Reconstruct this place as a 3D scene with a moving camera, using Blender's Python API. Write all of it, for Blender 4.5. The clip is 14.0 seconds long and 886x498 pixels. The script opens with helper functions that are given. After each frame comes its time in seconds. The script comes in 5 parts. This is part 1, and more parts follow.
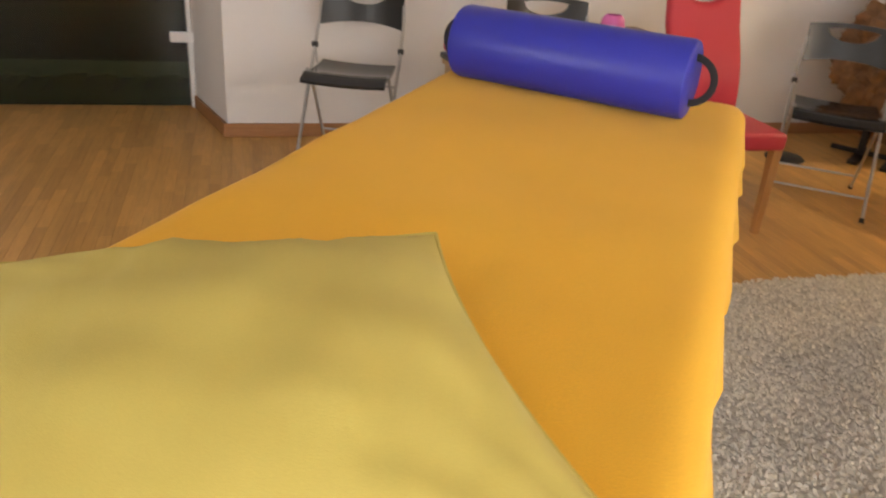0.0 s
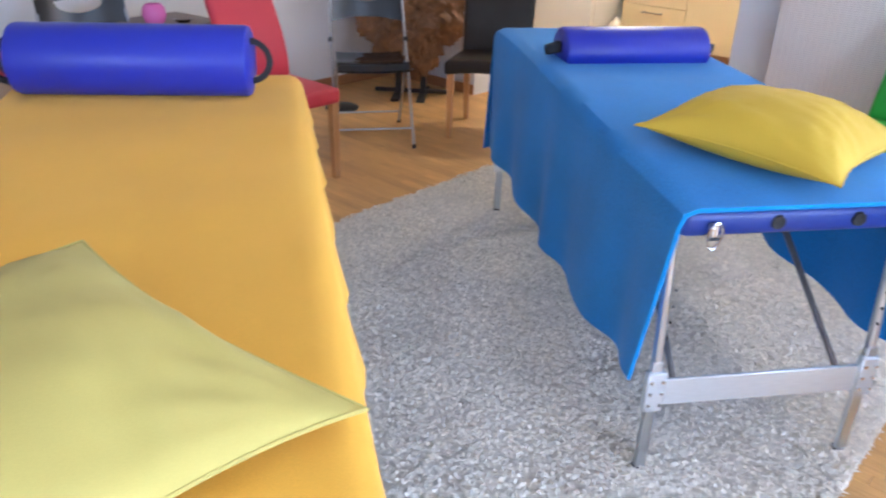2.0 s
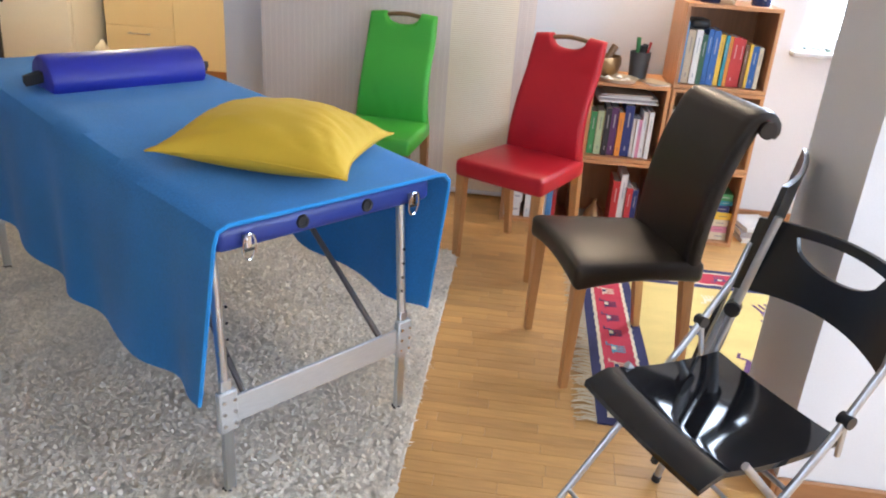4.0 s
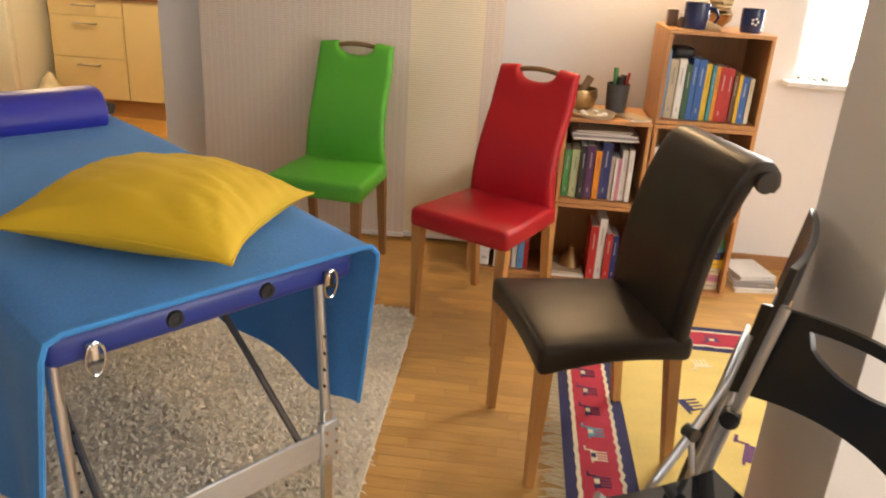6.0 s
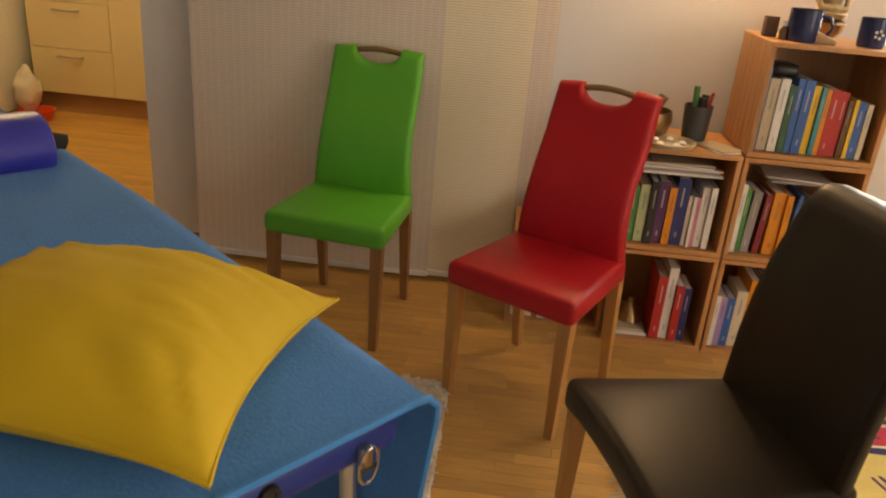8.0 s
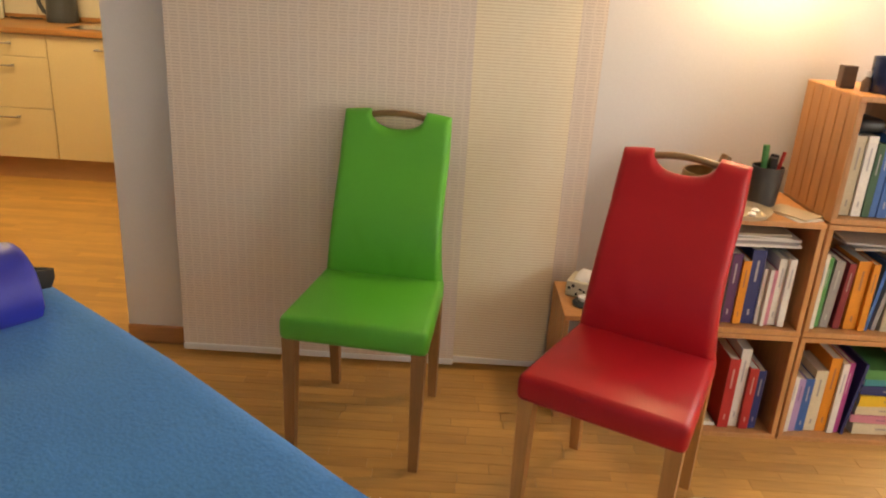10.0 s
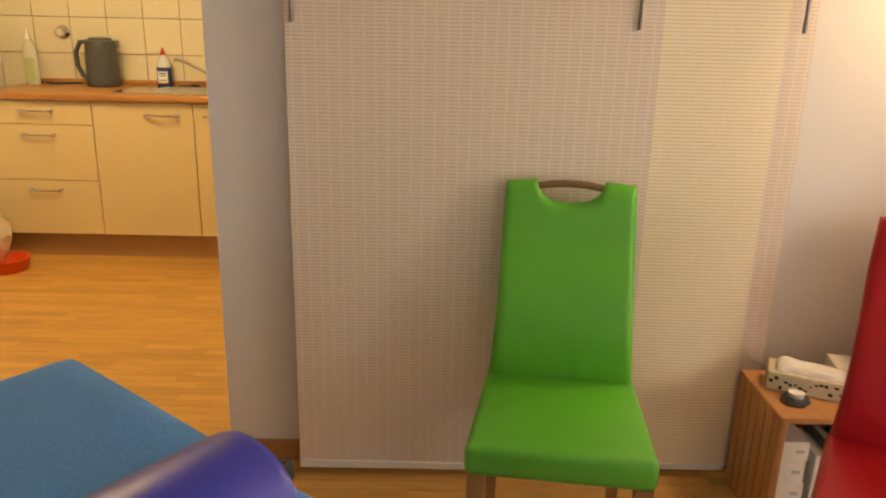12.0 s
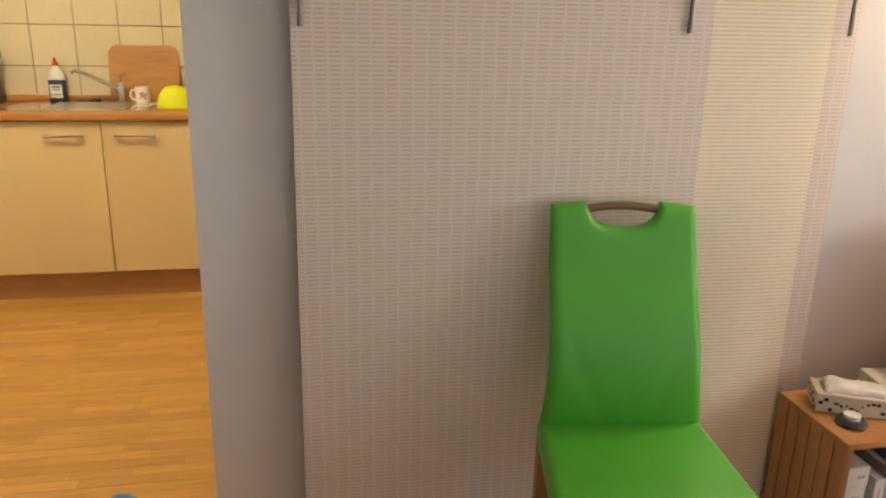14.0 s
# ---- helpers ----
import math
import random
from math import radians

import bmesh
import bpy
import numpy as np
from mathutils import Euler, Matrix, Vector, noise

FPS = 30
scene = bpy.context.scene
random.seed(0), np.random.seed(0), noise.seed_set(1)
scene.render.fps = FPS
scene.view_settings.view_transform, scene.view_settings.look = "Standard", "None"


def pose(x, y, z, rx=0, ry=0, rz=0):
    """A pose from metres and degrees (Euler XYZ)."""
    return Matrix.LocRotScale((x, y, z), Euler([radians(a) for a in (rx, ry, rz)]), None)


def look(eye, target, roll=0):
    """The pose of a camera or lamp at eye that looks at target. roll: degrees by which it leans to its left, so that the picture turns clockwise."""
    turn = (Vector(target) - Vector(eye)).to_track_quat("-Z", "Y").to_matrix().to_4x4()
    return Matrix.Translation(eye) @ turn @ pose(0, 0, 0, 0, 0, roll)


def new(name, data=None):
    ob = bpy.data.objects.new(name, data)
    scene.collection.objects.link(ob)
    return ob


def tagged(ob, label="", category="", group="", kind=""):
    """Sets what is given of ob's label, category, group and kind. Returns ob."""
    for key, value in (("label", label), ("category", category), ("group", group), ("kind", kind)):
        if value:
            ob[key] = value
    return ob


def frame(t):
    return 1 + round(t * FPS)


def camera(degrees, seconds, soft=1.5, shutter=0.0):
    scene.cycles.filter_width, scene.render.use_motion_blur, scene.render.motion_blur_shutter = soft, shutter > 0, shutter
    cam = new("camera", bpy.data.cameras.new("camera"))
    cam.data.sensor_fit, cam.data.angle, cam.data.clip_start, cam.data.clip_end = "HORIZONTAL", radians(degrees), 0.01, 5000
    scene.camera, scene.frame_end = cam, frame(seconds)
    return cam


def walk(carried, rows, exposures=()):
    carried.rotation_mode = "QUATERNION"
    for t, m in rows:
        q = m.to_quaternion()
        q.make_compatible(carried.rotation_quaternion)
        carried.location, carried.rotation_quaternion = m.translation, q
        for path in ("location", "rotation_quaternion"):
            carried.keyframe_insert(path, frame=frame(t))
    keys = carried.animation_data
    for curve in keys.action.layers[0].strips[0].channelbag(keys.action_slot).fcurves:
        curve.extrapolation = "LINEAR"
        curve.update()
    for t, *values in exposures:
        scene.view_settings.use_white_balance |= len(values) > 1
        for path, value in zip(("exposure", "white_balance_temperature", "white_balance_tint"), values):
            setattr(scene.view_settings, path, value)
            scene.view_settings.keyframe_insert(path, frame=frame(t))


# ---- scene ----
cam = camera(60.5, 14.0, soft=2.0, shutter=0.4)

PATH = [
    (0, (0.515, -1.072, 1.347), (-1.218, -0.584, 0.476), 4.5),
    (0.5, (0.441, -1.207, 1.336), (-1.169, -0.499, 0.383), 3.1),
    (1, (0.542, -1.287, 1.381), (-0.859, -0.23, 0.423), 2.9),
    (1.5, (0.626, -1.286, 1.413), (-0.653, -0.062, 0.482), 1.8),
    (2, (0.718, -1.238, 1.435), (-0.48, 0.099, 0.552), 1.8),
    (2.5, (0.752, -1.233, 1.448), (-0.231, 0.278, 0.581), 1.8),
    (3, (0.729, -1.246, 1.444), (0.08, 0.451, 0.607), 3.0),
    (3.5, (0.738, -1.261, 1.449), (0.436, 0.547, 0.649), 3.6),
    (3.7, (0.721, -1.253, 1.444), (0.542, 0.574, 0.65), 4.1),
    (5.8, (0.846, -0.855, 1.433), (0.693, 0.995, 0.689), 4.0),
    (6, (0.823, -0.785, 1.428), (0.671, 1.069, 0.695), 3.6),
    (6.5, (0.744, -0.629, 1.428), (0.621, 1.229, 0.696), 2.7),
    (7, (0.712, -0.464, 1.415), (0.596, 1.39, 0.674), 2.6),
    (7.5, (0.696, -0.27, 1.424), (0.515, 1.571, 0.665), 3.3),
    (7.7, (0.666, -0.221, 1.425), (0.494, 1.617, 0.656), 4.2),
    (9.8, (0.249, 0.266, 1.45), (0.251, 2.137, 0.745), 3.0),
    (10, (0.229, 0.292, 1.461), (0.24, 2.166, 0.763), 3.6),
    (10.5, (0.061, 0.351, 1.437), (0.108, 2.24, 0.781), 3.8),
    (11, (-0.134, 0.431, 1.437), (-0.047, 2.316, 0.776), 2.3),
    (11.5, (-0.241, 0.581, 1.417), (-0.146, 2.476, 0.784), 2.0),
    (12, (-0.303, 0.742, 1.442), (-0.282, 2.651, 0.845), 1.3),
    (12.5, (-0.375, 0.806, 1.441), (-0.324, 2.72, 0.862), 1.8),
    (13, (-0.544, 0.872, 1.43), (-0.384, 2.782, 0.859), 1.7),
    (13.5, (-0.653, 0.935, 1.432), (-0.384, 2.827, 0.843), 1.8),
    (14, (-0.702, 1.078, 1.425), (-0.349, 2.96, 0.848), 1.2),
]
EXPOSURES = [(0, 0.2, 7300, 15), (1.0, 0.42, 5250, 13), (2.0, 0.45, 4900, 14), (3.0, 0.3, 5050, 13), (3.7, 0.12, 5350, 11), (5.8, -0.16, 7700, 13), (6.5, -0.45, 8400, 13), (7.0, -0.72, 9300, 16), (7.5, -1.0, 9700, 16), (9.8, -0.3, 8300, 13), (10.5, -0.27, 8300, 13), (12, -0.24, 9400, 15), (13, -0.25, 8100, 11), (14, -0.22, 7100, 11)]

walk(cam, [(t, look(eye, target, roll)) for t, eye, target, roll in PATH], EXPOSURES)

# ---- world and light ----
world = bpy.data.worlds.new("world")
scene.world = world
world.use_nodes = True
wn = world.node_tree
sky = wn.nodes.new("ShaderNodeTexSky")
sky.sky_type, sky.sun_disc, sky.sun_elevation, sky.sun_rotation = "NISHITA", False, radians(32), radians(-60)
wn.nodes["Background"].inputs[1].default_value = 0.12
wn.links.new(sky.outputs[0], wn.nodes["Background"].inputs[0])


def area_light(name, m, w, h, watts, colour, spread=180):
    data = bpy.data.lights.new(name, "AREA")
    data.shape, data.size, data.size_y, data.energy, data.color, data.spread = "RECTANGLE", w, h, watts, colour, radians(spread)
    ob = new(name, data)
    ob.matrix_world = m
    return ob


# daylight through the windows: the north one, and the large ones of the east and south walls
area_light("window_daylight", look((2.72, 3.08, 1.62), (2.72, 0, 0.9)), 1.1, 1.2, 76, (0.86, 0.93, 1.0))
area_light("window_daylight", look((4.02, -0.9, 1.45), (0, -0.9, 0.9)), 2.6, 1.5, 90, (0.86, 0.93, 1.0))
area_light("window_daylight", look((1.2, -3.72, 1.45), (1.0, 0, 0.9)), 2.8, 1.5, 10, (0.86, 0.93, 1.0))


def point_light(name, place, watts, colour, radius):
    data = bpy.data.lights.new(name, "POINT")
    data.energy, data.color, data.shadow_soft_size = watts, colour, radius
    ob = new(name, data)
    ob.location = place
    return ob


point_light("wall_lamp_bulb", (1.29, 2.865, 1.70), 29, (1.0, 0.72, 0.42), 0.03)
point_light("kitchen_bulb", (-2.0, 3.9, 2.38), 88, (1.0, 0.80, 0.46), 0.1)

# ---- materials ----
def material(name):
    m = bpy.data.materials.new(name)
    m.use_nodes = True
    nt = m.node_tree
    return m, nt, nt.nodes["Principled BSDF"]


def node(nt, kind, **values):
    n = nt.nodes.new(kind)
    for key, value in values.items():
        n.inputs[key.replace("_", " ")].default_value = value
    return n


def shade(c, k):
    return (min(c[0] * k, 1), min(c[1] * k, 1), min(c[2] * k, 1), 1)


def surface(name, colour, rough=0.5, metal=0.0, grain=40.0, blotch=2.0, vary=0.12, bump=0.1, stretch=(1, 1, 1), island=0.0, coat=0.0, depth=0.002, sheen=0.0, spec=0.5):
    """A surface with variation at two scales and fine relief."""
    m, nt, bsdf = material(name)
    co = nt.nodes.new("ShaderNodeTexCoord")
    mp = nt.nodes.new("ShaderNodeMapping")
    mp.inputs["Scale"].default_value = stretch
    nt.links.new(co.outputs["Object"], mp.inputs[0])
    fine = node(nt, "ShaderNodeTexNoise", Scale=grain, Detail=4.0)
    wide = node(nt, "ShaderNodeTexNoise", Scale=blotch, Detail=3.0)
    for n in (fine, wide):
        nt.links.new(mp.outputs[0], n.inputs["Vector"])
    mix = nt.nodes.new("ShaderNodeMath")
    mix.operation = "ADD"
    nt.links.new(fine.outputs[0], mix.inputs[0])
    nt.links.new(wide.outputs[0], mix.inputs[1])
    ramp = nt.nodes.new("ShaderNodeValToRGB")
    half = nt.nodes.new("ShaderNodeMath")
    half.operation = "MULTIPLY"
    half.inputs[1].default_value = 0.5
    nt.links.new(mix.outputs[0], half.inputs[0])
    ramp.color_ramp.elements[0].position, ramp.color_ramp.elements[1].position = 0.33, 0.67
    ramp.color_ramp.elements[0].color = shade(colour, 1 - vary)
    ramp.color_ramp.elements[1].color = shade(colour, 1 + vary)
    nt.links.new(half.outputs[0], ramp.inputs[0])
    last = ramp.outputs[0]
    if island:
        geo = nt.nodes.new("ShaderNodeNewGeometry")
        info = nt.nodes.new("ShaderNodeObjectInfo")
        add = nt.nodes.new("ShaderNodeMath")
        add.operation = "ADD"
        nt.links.new(geo.outputs["Random Per Island"], add.inputs[0])
        nt.links.new(info.outputs["Random"], add.inputs[1])
        frac = nt.nodes.new("ShaderNodeMath")
        frac.operation = "FRACT"
        nt.links.new(add.outputs[0], frac.inputs[0])
        rng = nt.nodes.new("ShaderNodeMapRange")
        rng.inputs["To Min"].default_value, rng.inputs["To Max"].default_value = 1 - island, 1 + island
        nt.links.new(frac.outputs[0], rng.inputs[0])
        hsv = nt.nodes.new("ShaderNodeHueSaturation")
        nt.links.new(rng.outputs[0], hsv.inputs["Value"])
        nt.links.new(last, hsv.inputs["Color"])
        last = hsv.outputs[0]
    nt.links.new(last, bsdf.inputs["Base Color"])
    bsdf.inputs["Roughness"].default_value, bsdf.inputs["Metallic"].default_value = rough, metal
    bsdf.inputs["Coat Weight"].default_value = coat
    bsdf.inputs["Specular IOR Level"].default_value = spec
    bsdf.inputs["Sheen Weight"].default_value = sheen
    if bump:
        b = node(nt, "ShaderNodeBump", Strength=bump, Distance=depth)
        nt.links.new(fine.outputs[0], b.inputs["Height"])
        nt.links.new(b.outputs[0], bsdf.inputs["Normal"])
    return m


def plain(name, colour, rough=0.5, metal=0.0):
    m, nt, bsdf = material(name)
    bsdf.inputs["Base Color"].default_value = (*colour, 1)
    bsdf.inputs["Roughness"].default_value, bsdf.inputs["Metallic"].default_value = rough, metal
    return m


M_WALL = surface("white_wall_paint", (0.74, 0.73, 0.73), 0.85, grain=180, blotch=1.2, vary=0.03, bump=0.25, depth=0.001)
M_CEIL = surface("ceiling_paint", (0.8, 0.8, 0.79), 0.9, grain=120, blotch=1, vary=0.02, bump=0.15)
M_OAK = surface("oak_strip_parquet", (0.57, 0.315, 0.102), 0.42, grain=55, blotch=7, vary=0.17, bump=0.08, stretch=(0.14, 1.6, 1), island=0.11, depth=0.0006, spec=0.4)
M_BASE = surface("oak_skirting", (0.36, 0.17, 0.07), 0.4, grain=60, blotch=5, vary=0.16, bump=0.06, stretch=(0.2, 0.2, 1.5))
M_RUG = surface("wool_rug", (0.79, 0.72, 0.61), 0.95, grain=55, blotch=3, vary=0.16, bump=0.12, island=0.13, spec=0.0)
M_YELLOW_CLOTH = surface("orange_yellow_terry", (0.80, 0.43, 0.028), 0.9, grain=420, blotch=2.5, vary=0.09, bump=0.35, depth=0.0015, sheen=0.06)
M_BLUE_CLOTH = surface("blue_fleece", (0.034, 0.212, 0.58), 0.92, grain=160, blotch=3, vary=0.16, bump=0.5, depth=0.003, sheen=0.08)
M_BLUE_HEM = surface("blue_fleece_hem", (0.024, 0.235, 0.60), 0.9, grain=200, blotch=5, vary=0.1, bump=0.3, sheen=0.12)
M_PILLOW = surface("yellow_cotton", (0.58, 0.385, 0.020), 0.8, grain=600, blotch=6, vary=0.06, bump=0.25, depth=0.001, sheen=0.03)
M_PILLOW_PALE = surface("pale_yellow_cotton", (0.54, 0.445, 0.110), 0.8, grain=600, blotch=6, vary=0.06, bump=0.25, depth=0.001, sheen=0.03)
M_VINYL = surface("royal_blue_vinyl", (0.024, 0.032, 0.36), 0.38, grain=300, blotch=4, vary=0.08, bump=0.15, depth=0.0006)
M_VINYL_DARK = surface("dark_blue_vinyl", (0.014, 0.034, 0.22), 0.42, grain=300, blotch=4, vary=0.08, bump=0.15, depth=0.0006)
M_STRAP = surface("black_webbing", (0.015, 0.015, 0.017), 0.7, grain=400, blotch=8, vary=0.2, bump=0.3)
M_ALU = surface("brushed_aluminium", (0.62, 0.64, 0.66), 0.32, metal=1.0, grain=120, blotch=4, vary=0.06, bump=0.05, stretch=(1, 1, 0.1))
M_ALU_FLAT = surface("satin_aluminium_bar", (0.66, 0.68, 0.69), 0.45, metal=0.75, grain=140, blotch=4, vary=0.06, bump=0.05, stretch=(0.2, 0.2, 1))
M_CHROME = plain("chrome", (0.72, 0.72, 0.73), 0.16, 1.0)
M_STEEL = surface("grey_steel_tube", (0.45, 0.46, 0.48), 0.35, metal=0.8, grain=80, blotch=3, vary=0.07, bump=0.03)
M_BRACE = surface("dull_steel_brace", (0.22, 0.20, 0.19), 0.4, metal=0.8, grain=80, blotch=3, vary=0.1, bump=0.03)
M_RUBBER = surface("black_rubber", (0.012, 0.012, 0.013), 0.6, grain=100, blotch=8, vary=0.2, bump=0.1)
M_GREEN = surface("green_leatherette", (0.075, 0.42, 0.040), 0.42, grain=350, blotch=3, vary=0.06, bump=0.18, depth=0.0008)
M_RED = surface("red_leatherette", (0.44, 0.012, 0.020), 0.38, grain=350, blotch=3, vary=0.07, bump=0.18, depth=0.0008, spec=0.32)
M_RED_DULL = surface("raspberry_leatherette", (0.50, 0.030, 0.045), 0.5, grain=350, blotch=3, vary=0.07, bump=0.18, depth=0.0008)
M_BLACK_LEATHER = surface("black_brown_leather", (0.025, 0.018, 0.013), 0.40, grain=260, blotch=5, vary=0.25, bump=0.22, depth=0.001, spec=0.27)
M_LEG = surface("beech_leg", (0.48, 0.235, 0.080), 0.4, grain=70, blotch=8, vary=0.14, bump=0.05, stretch=(1.5, 1.5, 0.12))
M_LEG_DARK = surface("oak_leg", (0.30, 0.145, 0.055), 0.45, grain=70, blotch=8, vary=0.16, bump=0.05, stretch=(1.5, 1.5, 0.12))
M_HANDLE_WOOD = surface("walnut_grip", (0.20, 0.115, 0.05), 0.4, grain=70, blotch=9, vary=0.18, bump=0.06, stretch=(0.15, 1.5, 1.5))
M_BLACK_PLASTIC = surface("glossy_black_plastic", (0.008, 0.008, 0.010), 0.06, grain=60, blotch=4, vary=0.15, bump=0.0)
M_BLACK_SATIN = surface("satin_black_plastic", (0.010, 0.011, 0.012), 0.28, grain=60, blotch=4, vary=0.15, bump=0.0)
M_BLACK_MATT = surface("black_plastic", (0.012, 0.012, 0.014), 0.4, grain=60, blotch=4, vary=0.15, bump=0.03)
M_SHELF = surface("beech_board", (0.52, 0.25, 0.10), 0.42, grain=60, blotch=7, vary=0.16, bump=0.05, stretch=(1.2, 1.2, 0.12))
# the same beech, darkened: shade inside the cubes put into the colour
M_SHELF_SHADED = surface("beech_board_shaded", (0.40, 0.19, 0.08), 0.5, grain=60, blotch=7, vary=0.16, bump=0.05, stretch=(1.2, 1.2, 0.12))
M_CREAM = surface("cream_laminate", (0.71, 0.575, 0.34), 0.4, grain=90, blotch=1.5, vary=0.035, bump=0.03)
M_PLINTH = surface("beech_plinth", (0.42, 0.24, 0.12), 0.45, grain=60, blotch=5, vary=0.1, bump=0.03, stretch=(0.15, 1, 1))
M_WORKTOP = surface("beech_worktop", (0.43, 0.20, 0.07), 0.35, grain=60, blotch=6, vary=0.2, bump=0.05, stretch=(0.15, 1.2, 1.2))
M_TILE = surface("cream_glazed_tile", (0.66, 0.60, 0.46), 0.16, grain=30, blotch=3, vary=0.03, bump=0.02, island=0.03)
M_GROUT = surface("grey_grout", (0.30, 0.23, 0.15), 0.9, grain=200, blotch=4, vary=0.1, bump=0.2)
M_WHITE = surface("white_enamel", (0.80, 0.79, 0.76), 0.3, grain=40, blotch=2, vary=0.02, bump=0.01)
M_FRAME = surface("white_window_frame", (0.8, 0.8, 0.8), 0.4, grain=40, blotch=2, vary=0.02, bump=0.02)
M_SILL = surface("grey_marble_sill", (0.62, 0.62, 0.62), 0.3, grain=18, blotch=3, vary=0.18, bump=0.03)
M_ROOT = surface("burl_root_wood", (0.20, 0.095, 0.035), 0.6, grain=22, blotch=5, vary=0.5, bump=0.6, depth=0.012)
M_IRON = surface("dark_iron", (0.03, 0.026, 0.024), 0.5, metal=0.5, grain=80, blotch=6, vary=0.2, bump=0.1)
M_DARK_WOOD = surface("dark_walnut", (0.12, 0.07, 0.045), 0.4, grain=60, blotch=5, vary=0.2, bump=0.06, stretch=(0.2, 1, 1))
M_PALE_WOOD = surface("pale_pine", (0.50, 0.34, 0.19), 0.5, grain=60, blotch=5, vary=0.15, bump=0.06)
M_PAPER = surface("paper_pages", (0.72, 0.70, 0.64), 0.85, grain=300, blotch=6, vary=0.06, bump=0.15, stretch=(6, 0.3, 0.3))
M_BRASS = surface("dull_brass", (0.42, 0.30, 0.16), 0.38, metal=0.7, grain=50, blotch=9, vary=0.2, bump=0.08)
M_BRONZE = surface("bronze_bowl", (0.33, 0.21, 0.10), 0.35, metal=0.9, grain=40, blotch=8, vary=0.2, bump=0.1)
M_BLUE_GLAZE = surface("dark_blue_glaze", (0.012, 0.022, 0.085), 0.22, grain=50, blotch=12, vary=0.35, bump=0.02)
M_GREY_PLASTIC = surface("anthracite_plastic", (0.055, 0.058, 0.062), 0.35, grain=60, blotch=5, vary=0.08, bump=0.02)


def glass(name, colour, rough=0.02, ior=1.45):
    m, nt, bsdf = material(name)
    bsdf.inputs["Base Color"].default_value = (*colour, 1)
    bsdf.inputs["Roughness"].default_value, bsdf.inputs["IOR"].default_value = rough, ior
    bsdf.inputs["Transmission Weight"].default_value = 1.0
    return m


M_GLASS = glass("clear_glass", (0.97, 0.98, 0.98))
M_GREEN_GLASS = glass("dark_green_glass", (0.10, 0.19, 0.13), 0.08)


def glow(name, colour, strength):
    m, nt, bsdf = material(name)
    bsdf.inputs["Base Color"].default_value = (*colour, 1)
    bsdf.inputs["Emission Color"].default_value = (*colour, 1)
    bsdf.inputs["Emission Strength"].default_value = strength
    return m


M_DAYLIGHT = glow("overcast_sky_backdrop", (0.93, 0.97, 1.0), 2.6)


def panel_material(name, colour, dash, duty):
    """Woven paper-yarn fabric: rows of short dashes on a light ground."""
    m, nt, bsdf = material(name)
    co = nt.nodes.new("ShaderNodeTexCoord")
    sep = nt.nodes.new("ShaderNodeSeparateXYZ")
    nt.links.new(co.outputs["Object"], sep.inputs[0])
    def calc(op, a, b=None):
        n = nt.nodes.new("ShaderNodeMath")
        n.operation = op
        for k, v in enumerate((a, b)):
            if v is None:
                continue
            if isinstance(v, (int, float)):
                n.inputs[k].default_value = v
            else:
                nt.links.new(v, n.inputs[k])
        return n.outputs[0]
    row = calc("DIVIDE", sep.outputs[2], 0.0104)
    stripe = calc("LESS_THAN", calc("FRACT", row), 0.40)
    step = calc("MULTIPLY", calc("SINE", calc("FLOOR", row)), 0.05)
    dash_on = calc("LESS_THAN", calc("FRACT", calc("ADD", calc("DIVIDE", sep.outputs[0], 0.033), step)), duty)
    mask = calc("MULTIPLY", stripe, dash_on)
    noise_fine = node(nt, "ShaderNodeTexNoise", Scale=34.0, Detail=3.0)
    nt.links.new(co.outputs["Object"], noise_fine.inputs["Vector"])
    mask = calc("MULTIPLY", mask, calc("ADD", noise_fine.outputs[0], 0.42))
    mix = nt.nodes.new("ShaderNodeMix")
    mix.data_type = "RGBA"
    nt.links.new(mask, mix.inputs["Factor"])
    mix.inputs[6].default_value, mix.inputs[7].default_value = (*colour, 1), (*dash, 1)
    nt.links.new(mix.outputs[2], bsdf.inputs["Base Color"])
    bsdf.inputs["Roughness"].default_value = 0.9
    bump = node(nt, "ShaderNodeBump", Strength=0.2, Distance=0.001)
    bump.invert = True
    nt.links.new(mask, bump.inputs["Height"])
    nt.links.new(bump.outputs[0], bsdf.inputs["Normal"])
    return m


M_PANEL = panel_material("woven_panel_fabric", (0.81, 0.715, 0.63), (0.645, 0.55, 0.485), 0.84)
M_PANEL_THIN = panel_material("woven_panel_fabric_pale", (0.93, 0.84, 0.66), (0.76, 0.64, 0.47), 0.97)

# ---- mesh helpers ----
def part(name, bm, mat, parent=None, label="", smooth=True, at=None):
    me = bpy.data.meshes.new(name)
    bm.to_mesh(me)
    bm.free()
    return mesh_part(name, me, mat, parent, label, smooth, at)


def mesh_part(name, me, mat, parent=None, label="", smooth=True, at=None):
    if not me.materials:
        for mm in (mat if isinstance(mat, (list, tuple)) else (mat,)):
            me.materials.append(mm)
    if smooth:
        me.shade_smooth()
        me.set_sharp_from_angle(angle=radians(40))
    ob = new(name, me)
    if parent:
        ob.parent = parent
    if at is not None:
        ob.matrix_basis = at
    if label:
        ob["label"] = label
    return ob


def thing(name, m, label, category, group="", kind=""):
    ob = new(name)
    ob.empty_display_size = 0.1
    ob.matrix_basis = m
    return tagged(ob, label, category, group, kind)


def structure(name, bm, mat, label, category, smooth=False):
    return tagged(part(name, bm, mat, smooth=smooth), label, category, kind="structure")


